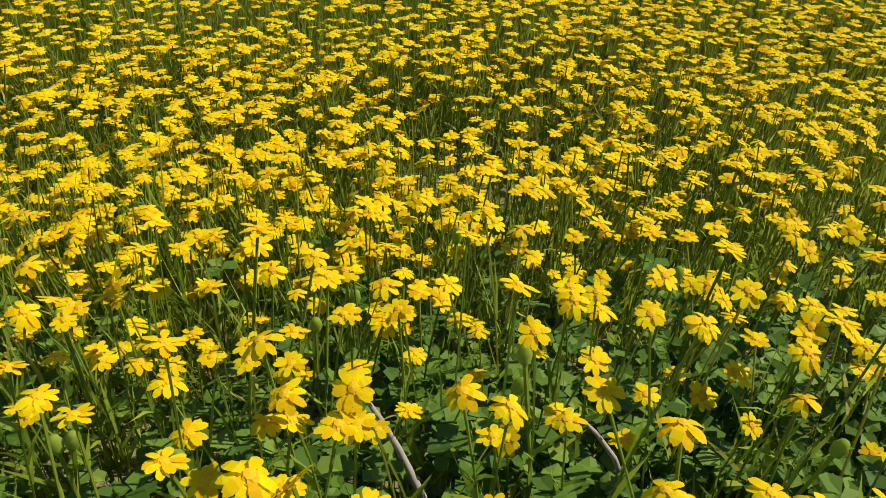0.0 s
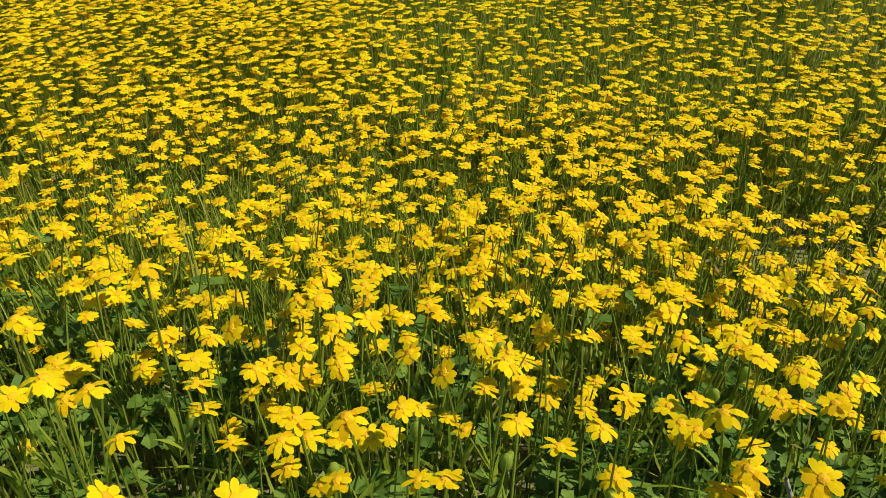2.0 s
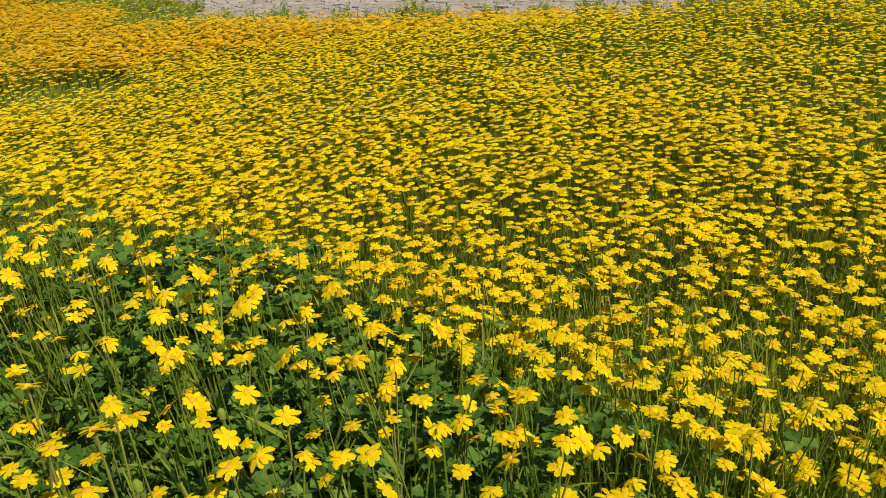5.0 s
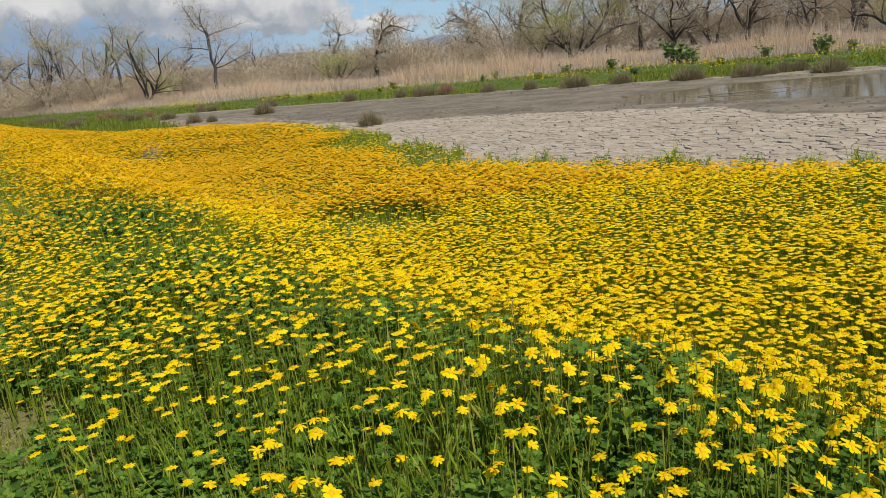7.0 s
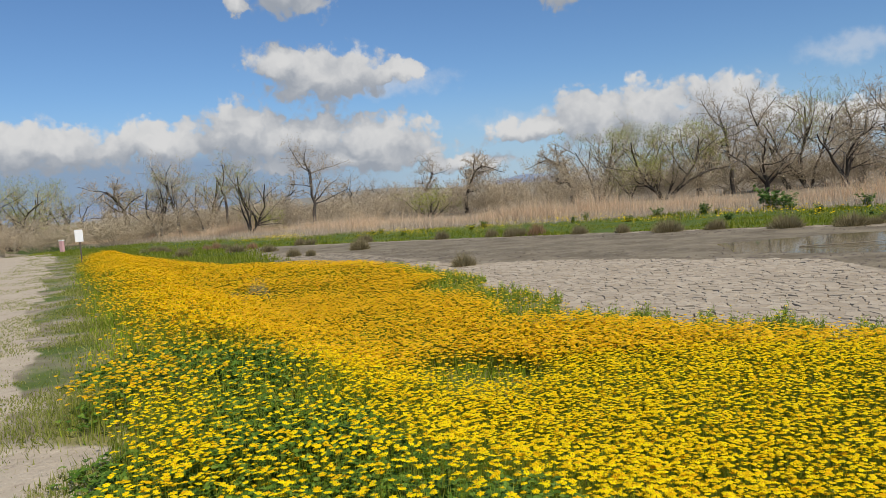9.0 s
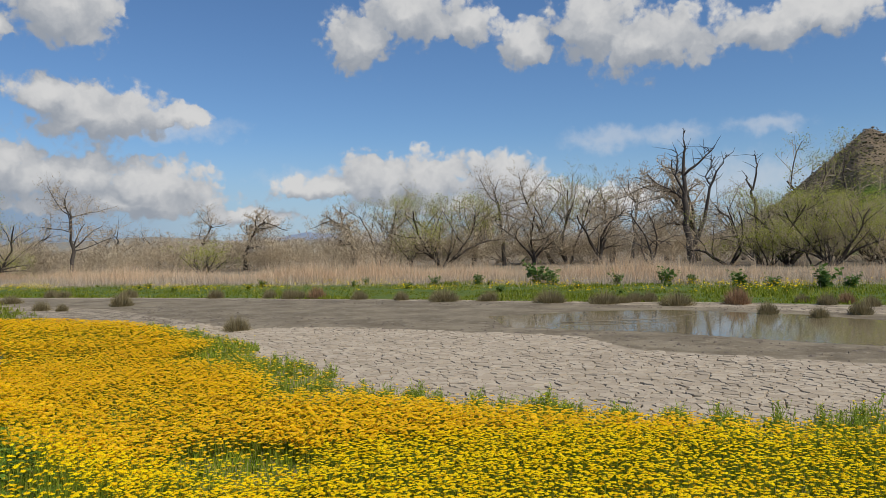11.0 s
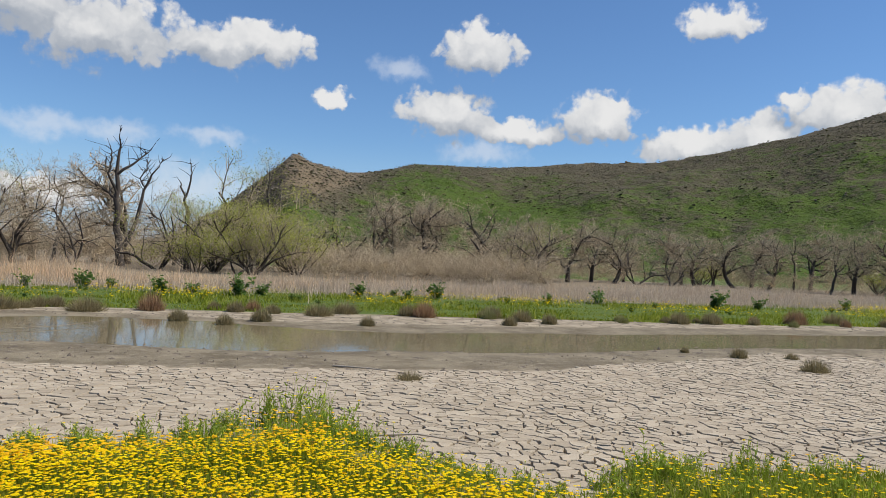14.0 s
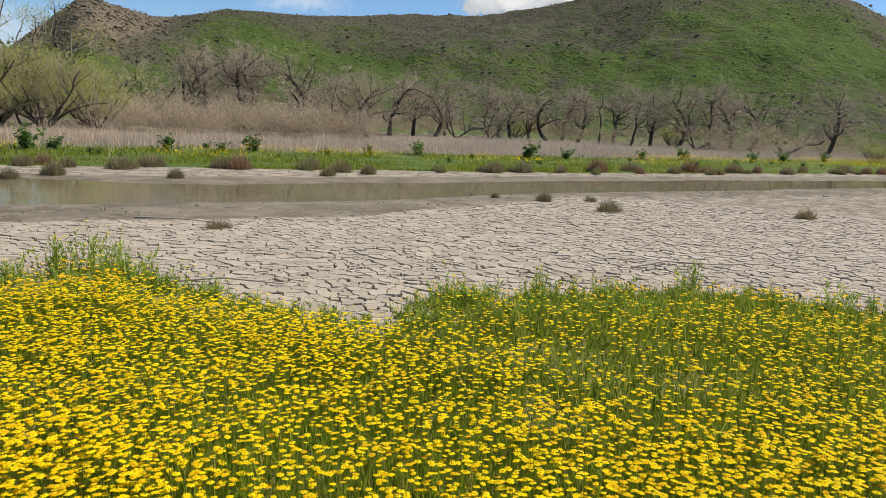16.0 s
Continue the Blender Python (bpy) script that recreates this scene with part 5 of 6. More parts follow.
def flower_density(x, y):
    """Flowers a square metre."""
    far, near = FIELD_FAR(x) - y, y - FIELD_NEAR(x) + 0.9 * (rough(x * 1.7, y * 1.7, 151, 3) - 0.55) * (x < -0.5)
    base = (1300 + 420 * ease((np.hypot(x - 1.2, y - 1.2) - 0.9) / 0.8)) + 150 * ease((0.8 - x) / 1.2) * ease((y - 2.2) / 0.8) + 1200 * ease((-0.6 - x) / 2.0) * ease((y - CLOVER_FAR(x) - 0.1) / 0.5) + 110 * ease((far - 1.0) / 1.5) * ease((1.5 - x) / 2.0)
    base = base * (1 - 0.66 * ease((x - 1.1) / 1.5) * ease((y - 2.3) / 0.8))
    base = base * (1 - 0.1 * ease((x - 1.3) / 0.5) * ease((y - 1.6) / 0.4) * ease((3.2 - y) / 0.5))
    base = base * (1 - 0.3 * ease((x - 1.3) / 0.4) * ease((1.9 - y) / 0.4))
    patch = rough(x * 0.9, y * 0.9, 101, 3)
    base = base * (0.68 + 0.62 * ease((patch - 0.28) / 0.4))
    edge_in = np.interp(x, [1.6, 2.4], [0.05, 0.25])
    edge_in = edge_in + (1 - edge_in) * ease((far - green_margin(x) * (0.55 + 0.7 * rough(x * 1.4, y * 0.8, 103, 2))) / 0.6)
    clover = np.clip((CLOVER_FAR(x) - y) / 0.25 + 0.5, 0, 1) * (x > -6.0)
    amid = np.interp(x, [-5.6, -5, -4, -3.2, -2.6, -1.8, -1.3, -0.4, 0.4, 1.2, 1.6], [500, 200, 200, 420, 950, 950, 520, 520, 560, 560, 300])
    amid = amid + 750 * ease((-1.9 - x) / 0.6) * ease((CLOVER_FAR(x) - y - 0.55) / 0.3)
    base = base * (1 - clover) + clover * amid * (0.3 + 1.3 * rough(x * 1.6, y * 1.6, 107, 2))
    for cx, cy, rad, keep in ((1.47, 2.13, 0.18, 0.2), (-3.15, 3.5, 0.4, 0.15), (-1.9, 2.55, 0.22, 0.5), (2.4, 3.35, 0.35, 0.45), (-8.6, 4.9, 0.45, 0.3), (2.85, 3.75, 0.4, 0.4)):
        d = np.hypot((x - cx) / 1.3, y - cy) * (0.45 + 1.1 * rough(x * 3.5, y * 3.5, 109, 3))
        base = base * (keep + (1 - keep) * ease((d - rad * 0.6) / (rad * 0.6)))
    west = ease((near + 0.05) / 0.5) * ease(far / 0.2)
    verge = np.where(x < -5, 0.25 + 0.75 * ease((near - 0.2) / 1.2), 1.0)
    return base * edge_in * west * verge * ease((x + 29) / 2.5)


def sown(seed, x0, x1, y0, y1, density, most):
    r = np.random.default_rng(seed)
    n = int((x1 - x0) * (y1 - y0) * most)
    x, y = r.uniform(x0, x1, n), r.uniform(y0, y1, n)
    keep = r.uniform(0, most, n) < density(x, y)
    return x[keep], y[keep]


def soup_of(templates, x, y, size, seed, spread=2.0, lean=0.07, wide=None):
    """Templates in turn, sown at the places, laid into one soup."""
    r = np.random.default_rng(seed)
    which = r.integers(0, len(templates), len(x))
    pieces = []
    for k, tpl in enumerate(templates):
        i = np.nonzero(which == k)[0]
        if not len(i):
            continue
        P = np.stack([x[i], y[i], ground_height(x[i], y[i])], -1)
        s = size[i] if np.ndim(size) else np.full(len(i), size)
        sc = np.stack([r.uniform(0.78, 1.18, len(i)) * (1.0 if wide is None else wide[i])] * 2 + [s * np.minimum(r.normal(0.93, 0.2, len(i)), 1.18).clip(0.4)], -1)
        pieces.append(scattered(tpl, P, turns(r.normal(0, spread, len(i)), np.abs(r.normal(0, lean, len(i))), r.uniform(0, 6.28, len(i))), sc))
    return joined(pieces)


def stem_height(x, y):
    """Plants stand tall in the clover on the bank, low in the open field, and lower still at its edges."""
    near, far = y - FIELD_NEAR(x), FIELD_FAR(x) - y
    tall = np.interp(near, [0.0, 0.5, 1.1, 1.4, 1.8, 2.2, 4.0], [0.20, 0.26, 0.30, 0.235, 0.175, 0.145, 0.15])
    tall = np.maximum(tall, 0.20 * ease((-5.5 - x) / 3.5)) + 0.02 * ease((x - 0.9) / 0.9)
    return tall * (0.66 + 0.34 * ease(far / 1.2)) * (0.88 + 0.3 * rough(x * 0.9, y * 0.9, 111, 2))


def plant_height(x, y):
    """The same as a share of the flower that is grown below."""
    return stem_height(x, y) / 0.26


def bloom_size(x, y):
    """Width of a flower."""
    return np.interp(np.hypot(x - 0.7, y - 1.05), [0.4, 1.5], [0.0255, 0.026])


def field_flowers():
    x, y = sown(61, -30, 8, -1.2, 10.5, flower_density, 3400)
    d = np.hypot(x - 0.7, y - 1.05)
    close = (x > -0.35) & (x < 2.35) & (y > 1.15 - 0.1 * x) & (d > 0.32) & (d < 1.1)
    order = np.nonzero(close)[0]
    order = order[np.argsort(d[order])][:260]
    single = np.zeros(len(x), bool)
    single[order] = True
    under = d < 0.3
    near = (d < 1.6) & ~single & ~under
    mid = (d >= 1.6) & (d < 4.6)
    thinned = np.random.default_rng(69).uniform(0, 1, len(x)) < np.where(d > 10, 0.36, 0.75)
    far = (d >= 4.6) & thinned
    size = plant_height(x, y)
    v, f, s = soup_of(NEAR_FLOWERS, x[near], y[near], size[near], 63, wide=bloom_size(x, y)[near] / 0.0345)
    tagged(part("near_wildflowers", v, f, FIELD_MATS, slots=s), "thick growth of yellow daisy-like wildflowers on green stems", "flowers", kind="stuff")
    v, f, s = soup_of(MID_FLOWERS, x[mid], y[mid], size[mid], 65, wide=bloom_size(x, y)[mid] / 0.0305)
    tagged(part("wildflower_field", v, f, FIELD_MATS, slots=s), "dense carpet of yellow wildflowers", "flowers", kind="stuff")
    v, f, s = soup_of(FAR_FLOWERS, x[far], y[far], size[far], 67, wide=np.where(d[far] > 10, 1.35, 1.0))
    tagged(part("far_wildflowers", v, f, FIELD_MATS, slots=s), "golden sheet of wildflowers further along the track", "flowers", kind="stuff")
    return x[single], y[single], size[single]


SINGLE = field_flowers()


def single_flowers(x, y, size):
    """The flowers beside the camera, each a thing with its stem, leaves, disc and petals."""
    r = np.random.default_rng(71)
    patterns = []
    for k in range(8):
        patterns.append([(n, mesh_of(n, v, f, {"stem": M_STEM, "leaves": M_GRASS, "disc": M_DISC, "petal": M_PETAL_OBJ}[n])) for n, v, f in flower_pieces(500 + k, old=k in (2, 5))])
    for i in range(len(x)):
        k = int(r.integers(0, 8))
        root = new("wildflower")
        z = float(ground_height(np.array(x[i]), np.array(y[i])))
        s = float(size[i])
        root.matrix_world = Matrix.LocRotScale((float(x[i]), float(y[i]), z), Euler((r.normal(0, 0.1), r.normal(0, 0.1), r.uniform(0, 6.28))), (float(bloom_size(x[i], y[i])) / 0.0345 * r.uniform(0.85, 1.15),) * 2 + (s * r.uniform(0.75, 1.2),))
        for n, me in patterns[k]:
            new(n, me).parent = root
        tagged(root, "yellow daisy-like wildflower with drooping petals" if k in (2, 5) else "yellow daisy-like wildflower in full bloom on a green stem", "flower", "wildflowers beside the track")


def field_greens():
    """Thin leaves and grass between the flowers, finer near the camera."""
    r = np.random.default_rng(81)

    def grass_density(x, y):
        far = FIELD_FAR(x) - y
        edge_in = ease(far / 0.15 + 0.2)
        clover = np.clip((CLOVER_FAR(x) - y) / 0.25 + 0.5, 0, 1) * (x > -6.0)
        d = np.hypot(x - 0.7, y - 1.05)
        dens = np.interp(d, [0, 2.5, 5, 8, 14, 24], [4600, 3000, 1400, 520, 220, 120])
        bare = 1.0
        for cx, cy, rad in ((1.47, 2.13, 0.12), (2.2, 3.35, 0.18), (3.0, 3.55, 0.15), (-2.3, 1.0, 0.3)):
            bare = bare * (0.12 + 0.88 * ease((np.hypot((x - cx) / 1.4, y - cy) - rad * 0.5) / rad))
        ragged = ease((rough(x * 2.2, y * 2.2, 113, 3) - 0.25) / 0.3) * 0.7 + 0.3
        return 1.15 * dens * edge_in * (1 - np.interp(x, [-3.6, -2.8, -1.2, -0.2], [0.8, 0.55, 0.55, 0.93]) * clover) * ease((y - FIELD_NEAR(x)) / 0.4 + 0.6) * bare * np.where(far < green_margin(x), ragged, 1.0)

    xs, ys = [], []
    for k, (x0, x1, y0, y1, most) in enumerate(((-2.2, 3.2, -0.2, 3.6, 5200), (-6, 6, 0.0, 7.2, 1900), (-31, 8, -1, 10.6, 420))):
        x, y = sown(83 + k, x0, x1, y0, y1, grass_density, most)
        if k:
            px0, px1, py0, py1, _ = ((-2.2, 3.2, -0.2, 3.6, 0), (-6, 6, 0.0, 7.2, 0))[k - 1]
            keep = ~((x > px0) & (x < px1) & (y > py0) & (y < py1))
            x, y = x[keep], y[keep]
        xs.append(x), ys.append(y)
    x, y = np.concatenate(xs), np.concatenate(ys)
    ok = np.hypot(x - 0.7, y - 1.05) > 0.3
    x, y = x[ok], y[ok]
    tall = stem_height(x, y) * np.interp(x, [1.0, 1.9], [1.3, 0.95]) * (0.35 + 0.75 * rough(x * 1.1, y * 1.1, 117, 3)) * r.uniform(0.45, 1.2, len(x)) * (0.35 + 0.65 * ease((y - FIELD_NEAR(x)) / 0.6))
    d = np.hypot(x - 0.7, y - 1.05)
    width = np.interp(d, [0, 3, 8, 20], [0.0036, 0.0042, 0.010, 0.026])
    z = ground_height(x, y) - 0.02
    k = len(x)
    sc = np.stack([width * r.uniform(0.7, 1.5, k), tall, tall], -1)
    v, f, s = scattered(BLADE, np.stack([x, y, z], -1), turns(r.uniform(0, 6.28, k), np.abs(r.normal(0, 0.27, k)), r.uniform(0, 6.28, k)), sc)
    tagged(part("field_grass", v, f, M_GRASS), "thin green leaves and grass between the flowers", "grass", kind="stuff")
    # low leafy growth where the flowers stand thinner
    x, y = sown(97, 0.9, 7.0, 1.9, 5.6, lambda x, y: 2600 * ease((x - 1.0) / 0.9) * ease((y - 2.0) / 0.8) * ease((FIELD_FAR(x) - y) / 0.3) * (0.25 + 0.75 * ease((rough(x * 2.4, y * 2.4, 119, 3) - 0.34) / 0.25)), 2600)
    k = len(x)
    tall = stem_height(x, y) * r.uniform(0.25, 0.75, k)
    sc = np.stack([r.uniform(0.005, 0.011, k), tall * 0.8, tall], -1)
    lean = turns(r.uniform(0, 6.28, k), np.abs(r.normal(0, 0.6, k)), r.uniform(0, 6.28, k))
    v, f, s = scattered(BLADE, np.stack([x, y, ground_height(x, y) + tall * r.uniform(-0.05, 0.4, k)], -1), lean, sc)
    tagged(part("field_leaves", v, f, M_BAND), "low leafy green growth under thinner flowers", "leaves", kind="stuff")


field_greens()


def clover_mat():
    """A belt of dark clover with round leaflets in threes."""
    a = np.linspace(0, 2 * math.pi, 6)[:-1]
    pieces = []
    for q in range(3):
        rim = np.stack([np.cos(a) * 0.44, 0.5 + np.sin(a) * 0.5, 0.10 * np.cos(2 * a)], -1)
        rim[1] *= (1.0, 0.9, 1.0)
        lv = np.concatenate([[[0, 0.5, -0.05]], rim])
        lf = np.array([[0, 1 + i, 1 + (i + 1) % 5] for i in range(5)])
        pieces.append((turned(lv, q * 2.09, 0, 0, (0, 0, 0)) + (0, 0, 0), lf, 0))
    trefoil = joined(pieces)

    def density(x, y):
        ragged = 0.8 * (rough(x * 1.9, y * 1.9, 153, 3) - 0.5)
        inside = np.clip((CLOVER_FAR(x) - y + 0.5 * ragged) / 0.3 + 0.4, 0, 1) * (x > -6.0) * ease((y - FIELD_NEAR(x) + ragged) / 0.3 + 0.1)
        d = np.hypot(x - 0.7, y - 1.05)
        return 4600 * inside * (0.25 + 0.75 * ease((rough(x * 1.2, y * 1.2, 121, 3) - 0.36) / 0.22)) * np.where(d > 2.4, 0.6, 1.0)

    x, y = sown(91, -6.2, 3.5, -0.6, 3.2, density, 4600)
    ok = np.hypot(x - 0.7, y - 1.05) > 0.3
    x, y = x[ok], y[ok]
    r = np.random.default_rng(93)
    k = len(x)
    lift = (0.07 + 0.22 * rough(x * 1.6, y * 1.6, 123, 3)) * r.uniform(0.35, 1.1, k) * (0.25 + 0.75 * ease((y - FIELD_NEAR(x)) / 0.7))
    P = np.stack([x, y, ground_height(x, y) + lift], -1)
    d = np.hypot(x - 0.7, y - 1.05)
    v, f, s = scattered(trefoil, P, turns(r.uniform(0, 6.28, k), np.abs(r.normal(0, 0.4, k)), r.uniform(0, 6.28, k)), r.uniform(0.013, 0.028, k) * np.interp(d, [1.5, 4.0], [1.0, 1.35]))
    tagged(part("clover", v, f, M_CLOVER), "dark green clover with round three-part leaves", "clover", kind="stuff")
    w = 0.0012
    stalk = (np.array([[-w, 0, 0], [w, 0, 0], [0, 0, 1.0]]), np.array([[0, 1, 2]]), np.zeros(1, int))
    P2 = np.stack([x, y, ground_height(x, y) - 0.01], -1)
    v, f, s = scattered(stalk, P2, turns(r.uniform(0, 6.28, k)), np.stack([np.ones(k), np.ones(k), lift + 0.01], -1))
    tagged(part("clover_stalks", v, f, M_STEM), "thin pale stalks of the clover", "clover", kind="stuff")


clover_mat()


def verge_grass():
    """Short patchy grass beside the track and at the far end of the field."""
    r = np.random.default_rng(95)

    def density(x, y):
        near = FIELD_NEAR(x) - y
        patch = ease((rough(x * 1.5, y * 1.5, 131, 5) - 0.47) / 0.12)
        side = ease((near + 0.35) / 0.3) * ease((1.3 - near) / 0.9) * (0.04 + patch)
        side = side + 0.9 * ease(1.5 - np.hypot((x + 4.75) / 0.6, (y - 1.45) / 0.35)) + 0.3 * patch * ease((2.6 - near) / 1.0) * (near > 0)
        side = side + 0.7 * (0.15 + patch) * ease((-4.2 - x) / 1.0) * ease((near + 0.2) / 0.3) * ease((np.interp(x, [-30, -8, -5], [1.0, 0.7, 0.45]) - near) / 0.4)
        return 5000 * np.minimum(side, 1) * np.interp(x, [-20, -8, -4], [0.16, 0.45, 1.0])

    x, y = sown(97, -40, 9, -4, 13, density, 5000)
    ok = np.hypot(x - 0.7, y - 1.05) > 0.35
    x, y = x[ok], y[ok]
    k = len(x)
    d = np.hypot(x, y)
    v, f, s = blades(SPIKE, x, y, r.uniform(0.015, 0.05, k) * (0.6 + 1.1 * ease((y - FIELD_NEAR(x) + 0.5) / 0.5)), np.interp(d, [0, 4, 30], [0.004, 0.006, 0.03]), 99, 0.8, 0.004)
    tagged(part("verge_grass", v, f, M_VERGE), "short patchy grass beside the dirt track", "grass", kind="stuff")


verge_grass()


def meadow_grass():
    """Short bright grass where the far end of the field runs out."""
    def density(x, y):
        out = y - FIELD_FAR(x)
        patch = 0.25 + 0.75 * ease((rough(x * 0.7, y * 0.7, 137, 3) - 0.35) / 0.2)
        end = ease((-12.5 - x) / 2.0) * ease(out / 0.4 + 0.6) * ease((np.interp(x, [-24, -16, -12], [4.0, 2.0, 0.8]) - out) / 0.7) * patch
        far = ease((-21.5 - x) / 1.5) * ease((y - FIELD_NEAR(x)) / 0.4) * ease(1 - out)
        return 300 * np.maximum(end, far)

    x, y = sown(197, -42, -11, 3, 14, density, 300)
    r = np.random.default_rng(199)
    v, f, s = blades(SPIKE, x, y, r.uniform(0.05, 0.17, len(x)), 0.03, 201, 0.6)
    tagged(part("meadow_grass", v, f, M_BAND), "short bright grass at the far end of the field", "grass", kind="stuff")


meadow_grass()


# ---------------------------------------------------------------- weeds where the field meets the mud
def weed_clump(seed, stems, height, spread, flowers):
    """Leafy stems, some with a small yellow flower: stems, leaves, flowers."""
    r = np.random.default_rng(seed)
    st, lv, fl = [], [], []
    for i in range(stems):
        a, o = r.uniform(0, 6.28), r.uniform(0.0, 1.0) * spread
        root = np.array([math.cos(a) * o * 0.7, math.sin(a) * o * 0.7, -0.02])
        h = height * r.uniform(0.45, 1.0) * (1.1 - 0.45 * o / spread)
        way = np.array([math.cos(a) * 0.35 * o / spread, math.sin(a) * 0.35 * o / spread, 1.0]) + r.normal(0, 0.12, 3)
        pts = [root + way * h * t + r.normal(0, 0.012, 3) * (t > 0) for t in np.linspace(0, 1, 4)]
        st.append(tube(pts, [0.003, 0.0026, 0.002, 0.0014], 3))
        for q in range(9):
            t = r.uniform(0.05, 0.95)
            l, w = r.uniform(0.03, 0.075), r.uniform(0.008, 0.016)
            lv.append((turned(BLADE[0] * (w, l, l), r.uniform(0, 6.28), r.uniform(0.2, 1.3), r.uniform(0, 6.28), root + way * h * t), BLADE[1]))
        if r.uniform() < flowers:
            m = mid_flower(seed * 50 + i, dia=0.035, h=0.0)
            keep = m[2] >= 2
            fl.append((turned(m[0], 0, 0, 0, pts[-1]), m[1][keep]))
    return joined(st), joined(lv), joined(fl) if fl else None


WEEDS = []
for k in range(6):
    st, lv, fl = weed_clump(700 + k, 26, (0.34, 0.28, 0.40, 0.25, 0.30, 0.48)[k], (0.22, 0.2, 0.2, 0.24, 0.16, 0.24)[k], (0.3, 0.2, 0.35, 0.15, 0.5, 0.3)[k])
    WEEDS.append([("stem_tangle", mesh_of("stem_tangle", st[0], st[1], M_STEM)), ("foliage", mesh_of("foliage", lv[0], lv[1], M_WEED)), ("bloom", mesh_of("bloom", fl[0], fl[1], M_PETAL))])


def weed(x, y, k, size, yaw):
    root = new("leafy_weed")
    root.matrix_world = Matrix.LocRotScale((x, y, float(ground_height(np.array(x), np.array(y)))), Euler((0, 0, yaw)), (size, size, size))
    for n, me in WEEDS[k]:
        tagged(new(n, me), kind="stuff").parent = root
    tagged(root, "tall bushy green weed at the field's edge" if k == 5 else "leafy green weed with small yellow flowers at the mud's edge", "weed", "weeds along the mud")


WR = np.random.default_rng(17)
for x, y, k, size in ((0.30, 6.85, 5, 0.85), (0.48, 6.75, 5, 0.8), (0.12, 6.65, 2, 0.85), (0.6, 6.4, 0, 0.85), (0.8, 6.0, 0, 0.7), (-0.1, 6.45, 0, 0.7), (1.0, 5.7, 1, 0.7), (-2.3, 5.85, 4, 0.85), (4.5, 5.2, 2, 0.75), (5.2, 4.5, 0, 0.7), (3.2, 5.25, 2, 0.7), (2.55, 5.3, 1, 0.8)):
    weed(x, y, k, size, x * 3)
for i in range(270):
    x = WR.uniform(-11, 6.0)
    m = float(green_margin(x))
    y = float(FIELD_FAR(x)) - 0.05 - WR.uniform(0, 1) ** 1.5 * m * 0.95
    weed(x, y, int(WR.integers(0, 5)), WR.uniform(0.3, 0.58), WR.uniform(0, 6.28))

# grey sage clumps standing in the far flowers
for x, y, s in ((-8.7, 5.1, 1.0), (-8.4, 4.6, 0.8), (-9.6, 5.6, 0.9)):
    v, f = twig_ball(int(900 + x * -10), 700, 0.2 * s, 0.24 * s, M_SAGE)
    ob = part("sage_clump", v, f, M_SAGE)
    ob.location = (x, y, float(ground_height(np.array(x), np.array(y))) + 0.06)
    tagged(ob, "grey-leaved herb clump among yellow flowers", "herb", "grey herbs in the field")

single_flowers(*SINGLE)


# ---------------------------------------------------------------- flower buds by the track
def bud_meshes():
    dv, df = disc_piece(0.0062, 0.010)
    sv, sf = tube([(0, 0, -0.22), (0.004, 0, -0.1), (0, 0, -0.004)], [0.0018, 0.0016, 0.002], 4)
    return mesh_of("stem", sv, sf, M_STEM), mesh_of("head", dv * (1, 1, 1.2), df, M_WEED, shade=True)


BUD_STEM, BUD_HEAD = bud_meshes()
for i in range(60):
    x = WR.uniform(-0.2, 2.1)
    y = float(CLOVER_FAR(x)) - WR.uniform(0.05, 0.55)
    if math.hypot(x - 0.7, y - 1.05) < 0.35:
        continue
    ob = new("flower_bud")
    ob.location = (x, y, float(ground_height(np.array(x), np.array(y))) + WR.uniform(0.18, 0.27))
    ob.rotation_euler = (WR.normal(0, 0.15), WR.normal(0, 0.15), 0)
    ob.empty_display_size = 0.02
    for n, me in (("stem", BUD_STEM), ("head", BUD_HEAD)):
        new(n, me).parent = ob
    tagged(ob, "round green flower bud on a thin stalk", "flower bud", "buds beside the track")


# ---------------------------------------------------------------- cracked mud plates
def clipped(poly, p, q):
    """The part of the polygon nearer to p than to q."""
    mx, my, nx, ny = (p[0] + q[0]) / 2, (p[1] + q[1]) / 2, q[0] - p[0], q[1] - p[1]
    out, n = [], len(poly)
    side = [(a - mx) * nx + (b - my) * ny for a, b in poly]
    for i in range(n):
        j = (i + 1) % n
        if side[i] <= 0:
            out.append(poly[i])
        if side[i] * side[j] < 0:
            t = side[i] / (side[i] - side[j])
            out.append((poly[i][0] + (poly[j][0] - poly[i][0]) * t, poly[i][1] + (poly[j][1] - poly[i][1]) * t))
    return out


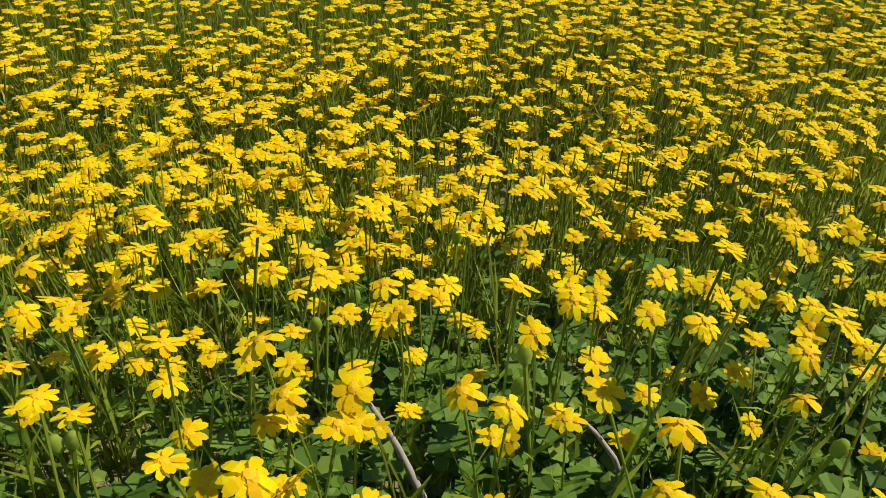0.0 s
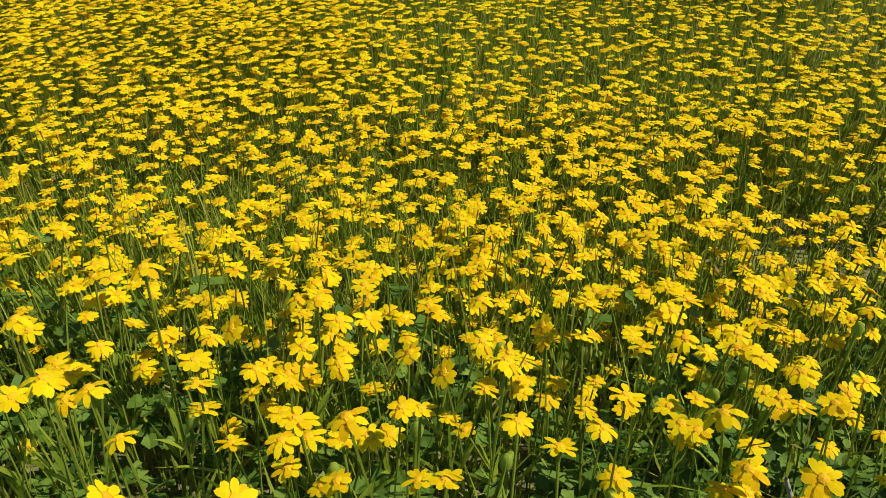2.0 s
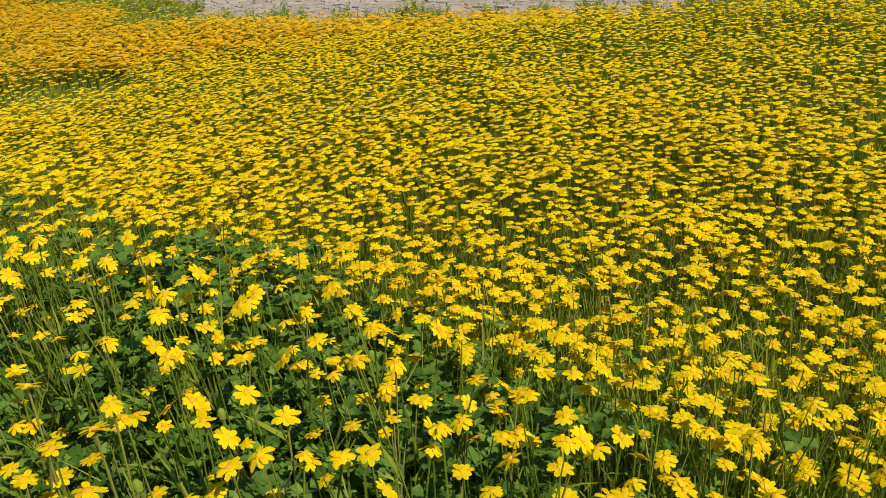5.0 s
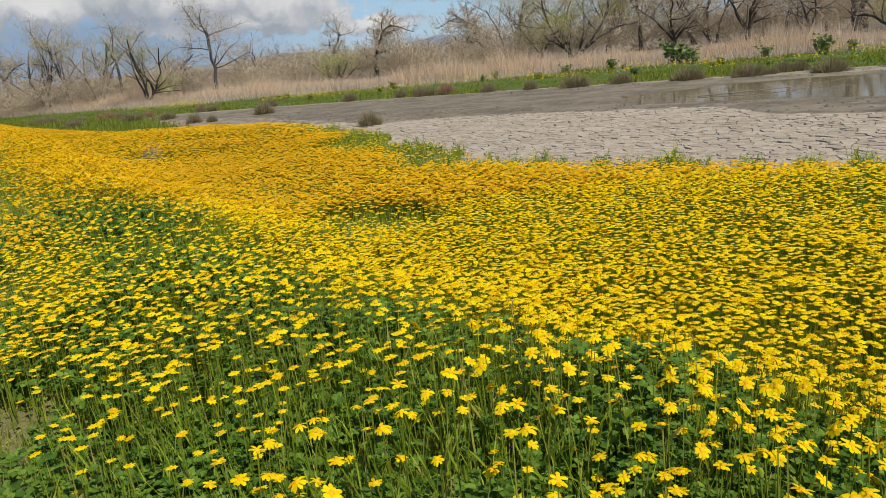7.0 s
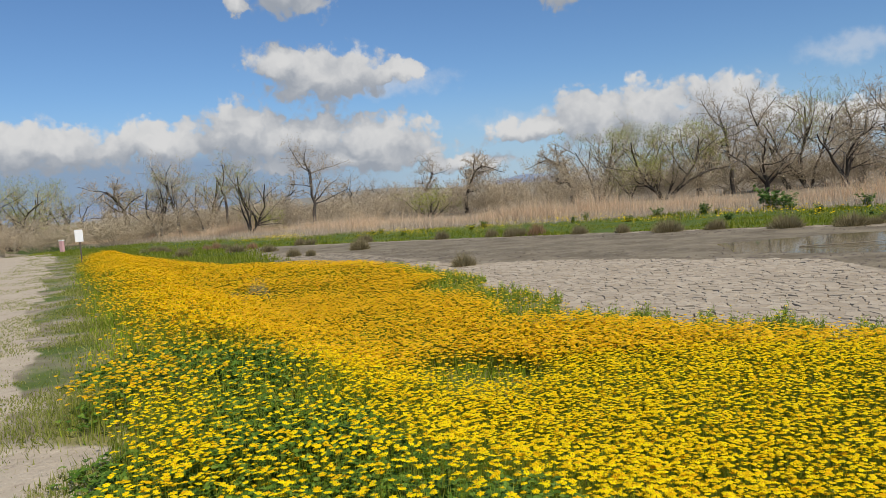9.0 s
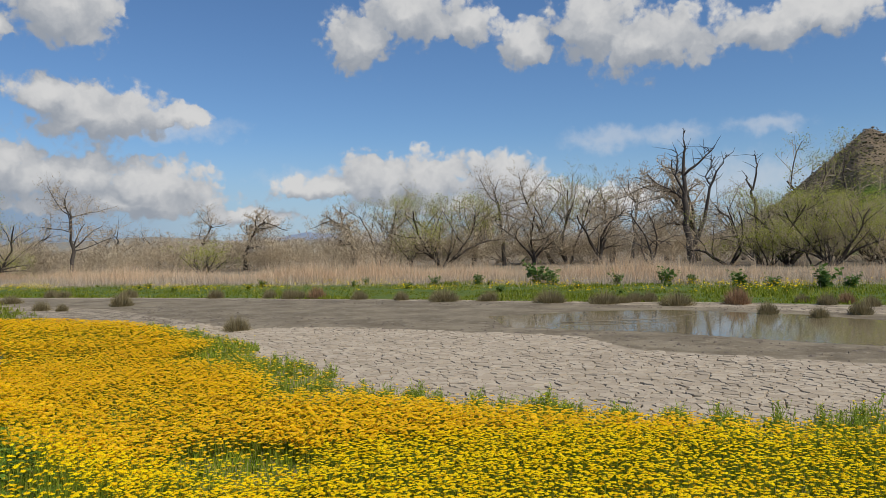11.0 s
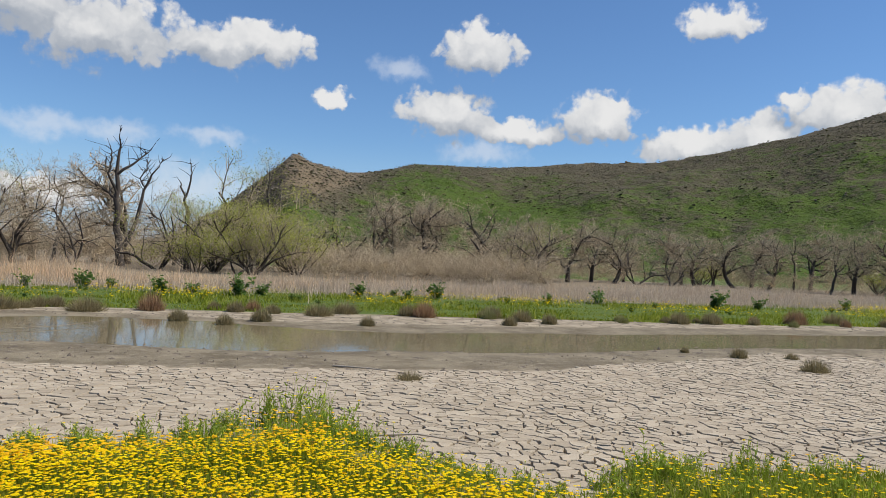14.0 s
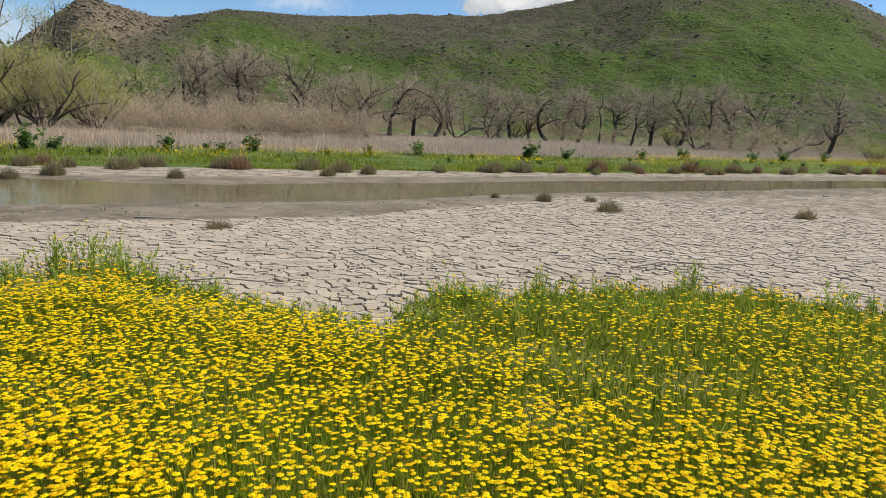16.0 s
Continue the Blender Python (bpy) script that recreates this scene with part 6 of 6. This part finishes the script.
def mud_plates():
    r = np.random.default_rng(55)
    step = 0.09
    nx, ny = int(27 / step), int(9 / step)
    gx = -12 + (np.arange(nx)[:, None] + r.uniform(0.02, 0.98, (nx, ny))) * step
    gy = 4.0 + (np.arange(ny)[None] + r.uniform(0.02, 0.98, (nx, ny))) * step
    gx = gx + 0.05 * (rough(gx * 0.8, gy * 0.8, 141, 2) - 0.5)
    ok = (gy > FIELD_FAR(gx) - 0.25) & (gy < WET_NEAR(gx) - 0.05 + 0.5 * (rough(gx * 0.9, gy * 0.9, 143, 3) - 0.5)) & (np.hypot(gx, gy) < 15)
    alive = r.uniform(0, 1, (nx, ny)) > 0.28
    ok &= alive
    ground = bpy.data.objects["ground"]
    pieces, singles = [], 0
    for i in range(3, nx - 3):
        for j in range(3, ny - 3):
            if not ok[i, j]:
                continue
            p = (gx[i, j], gy[i, j])
            poly = [(p[0] - 0.4, p[1] - 0.4), (p[0] + 0.4, p[1] - 0.4), (p[0] + 0.4, p[1] + 0.4), (p[0] - 0.4, p[1] + 0.4)]
            for a in (-1, 0, 1, -2, 2, -3, 3):
                for b in (-1, 0, 1, -2, 2, -3, 3):
                    if (a or b) and alive[i + a, j + b]:
                        poly = clipped(poly, p, (gx[i + a, j + b], gy[i + a, j + b]))
            c = np.mean(poly, axis=0)
            P = np.array(poly) - c
            ln = np.linalg.norm(P, axis=1)
            if len(P) < 3 or ln.max() < 0.03:
                continue
            gap = 0.0018 + 0.0155 * r.uniform() ** 2
            # a jog in each side breaks the straight outline
            Q = np.roll(P, -1, 0)
            mids = (P + Q) / 2 + r.normal(0, 0.085, (len(P), 1)) * np.stack([-(Q - P)[:, 1], (Q - P)[:, 0]], -1)
            if c[1] < 7.6 and abs(c[0] - 1) < 5:
                P = np.stack([P, mids], 1).reshape(-1, 2)
            ln = np.linalg.norm(P, axis=1)
            rim = P * np.maximum(1 - gap / ln, 0.3)[:, None]
            top = P * np.maximum(1 - (gap + 0.003) / ln, 0.25)[:, None]
            n = len(P)
            tilt = r.normal(0, 0.022, 2)
            lift = 0.004 + r.normal(0, 0.003)
            zt = lift + top @ tilt + 0.05 * np.linalg.norm(top, axis=1) ** 2 / 0.1
            zr = zt - 0.006
            v = np.concatenate([[[0, 0, lift]], np.column_stack([top, zt]), np.column_stack([rim, zr]), np.column_stack([rim, np.full(n, -0.045)])])
            f = []
            for k in range(n):
                q = (k + 1) % n
                f += [(0, 1 + k, 1 + q), (1 + k, 1 + n + k, 1 + n + q), (1 + k, 1 + n + q, 1 + q), (1 + n + k, 1 + 2 * n + k, 1 + 2 * n + q), (1 + n + k, 1 + 2 * n + q, 1 + n + q)]
            if 0.9 < c[0] < 4.6 and 4.9 < c[1] < 8.2 and singles < 300:
                singles += 1
                ob = part("mud_plate", v, f, M_PLATE, ground)
                ob.location = (c[0], c[1], 0)
            else:
                pieces.append((v + (c[0], c[1], 0), f, 0))
    v, f, s = joined(pieces)
    ob = part("mud_plates", v, f, M_PLATE, ground)
    tagged(ob, "plates of dried cracked grey mud", kind="stuff")


mud_plates()
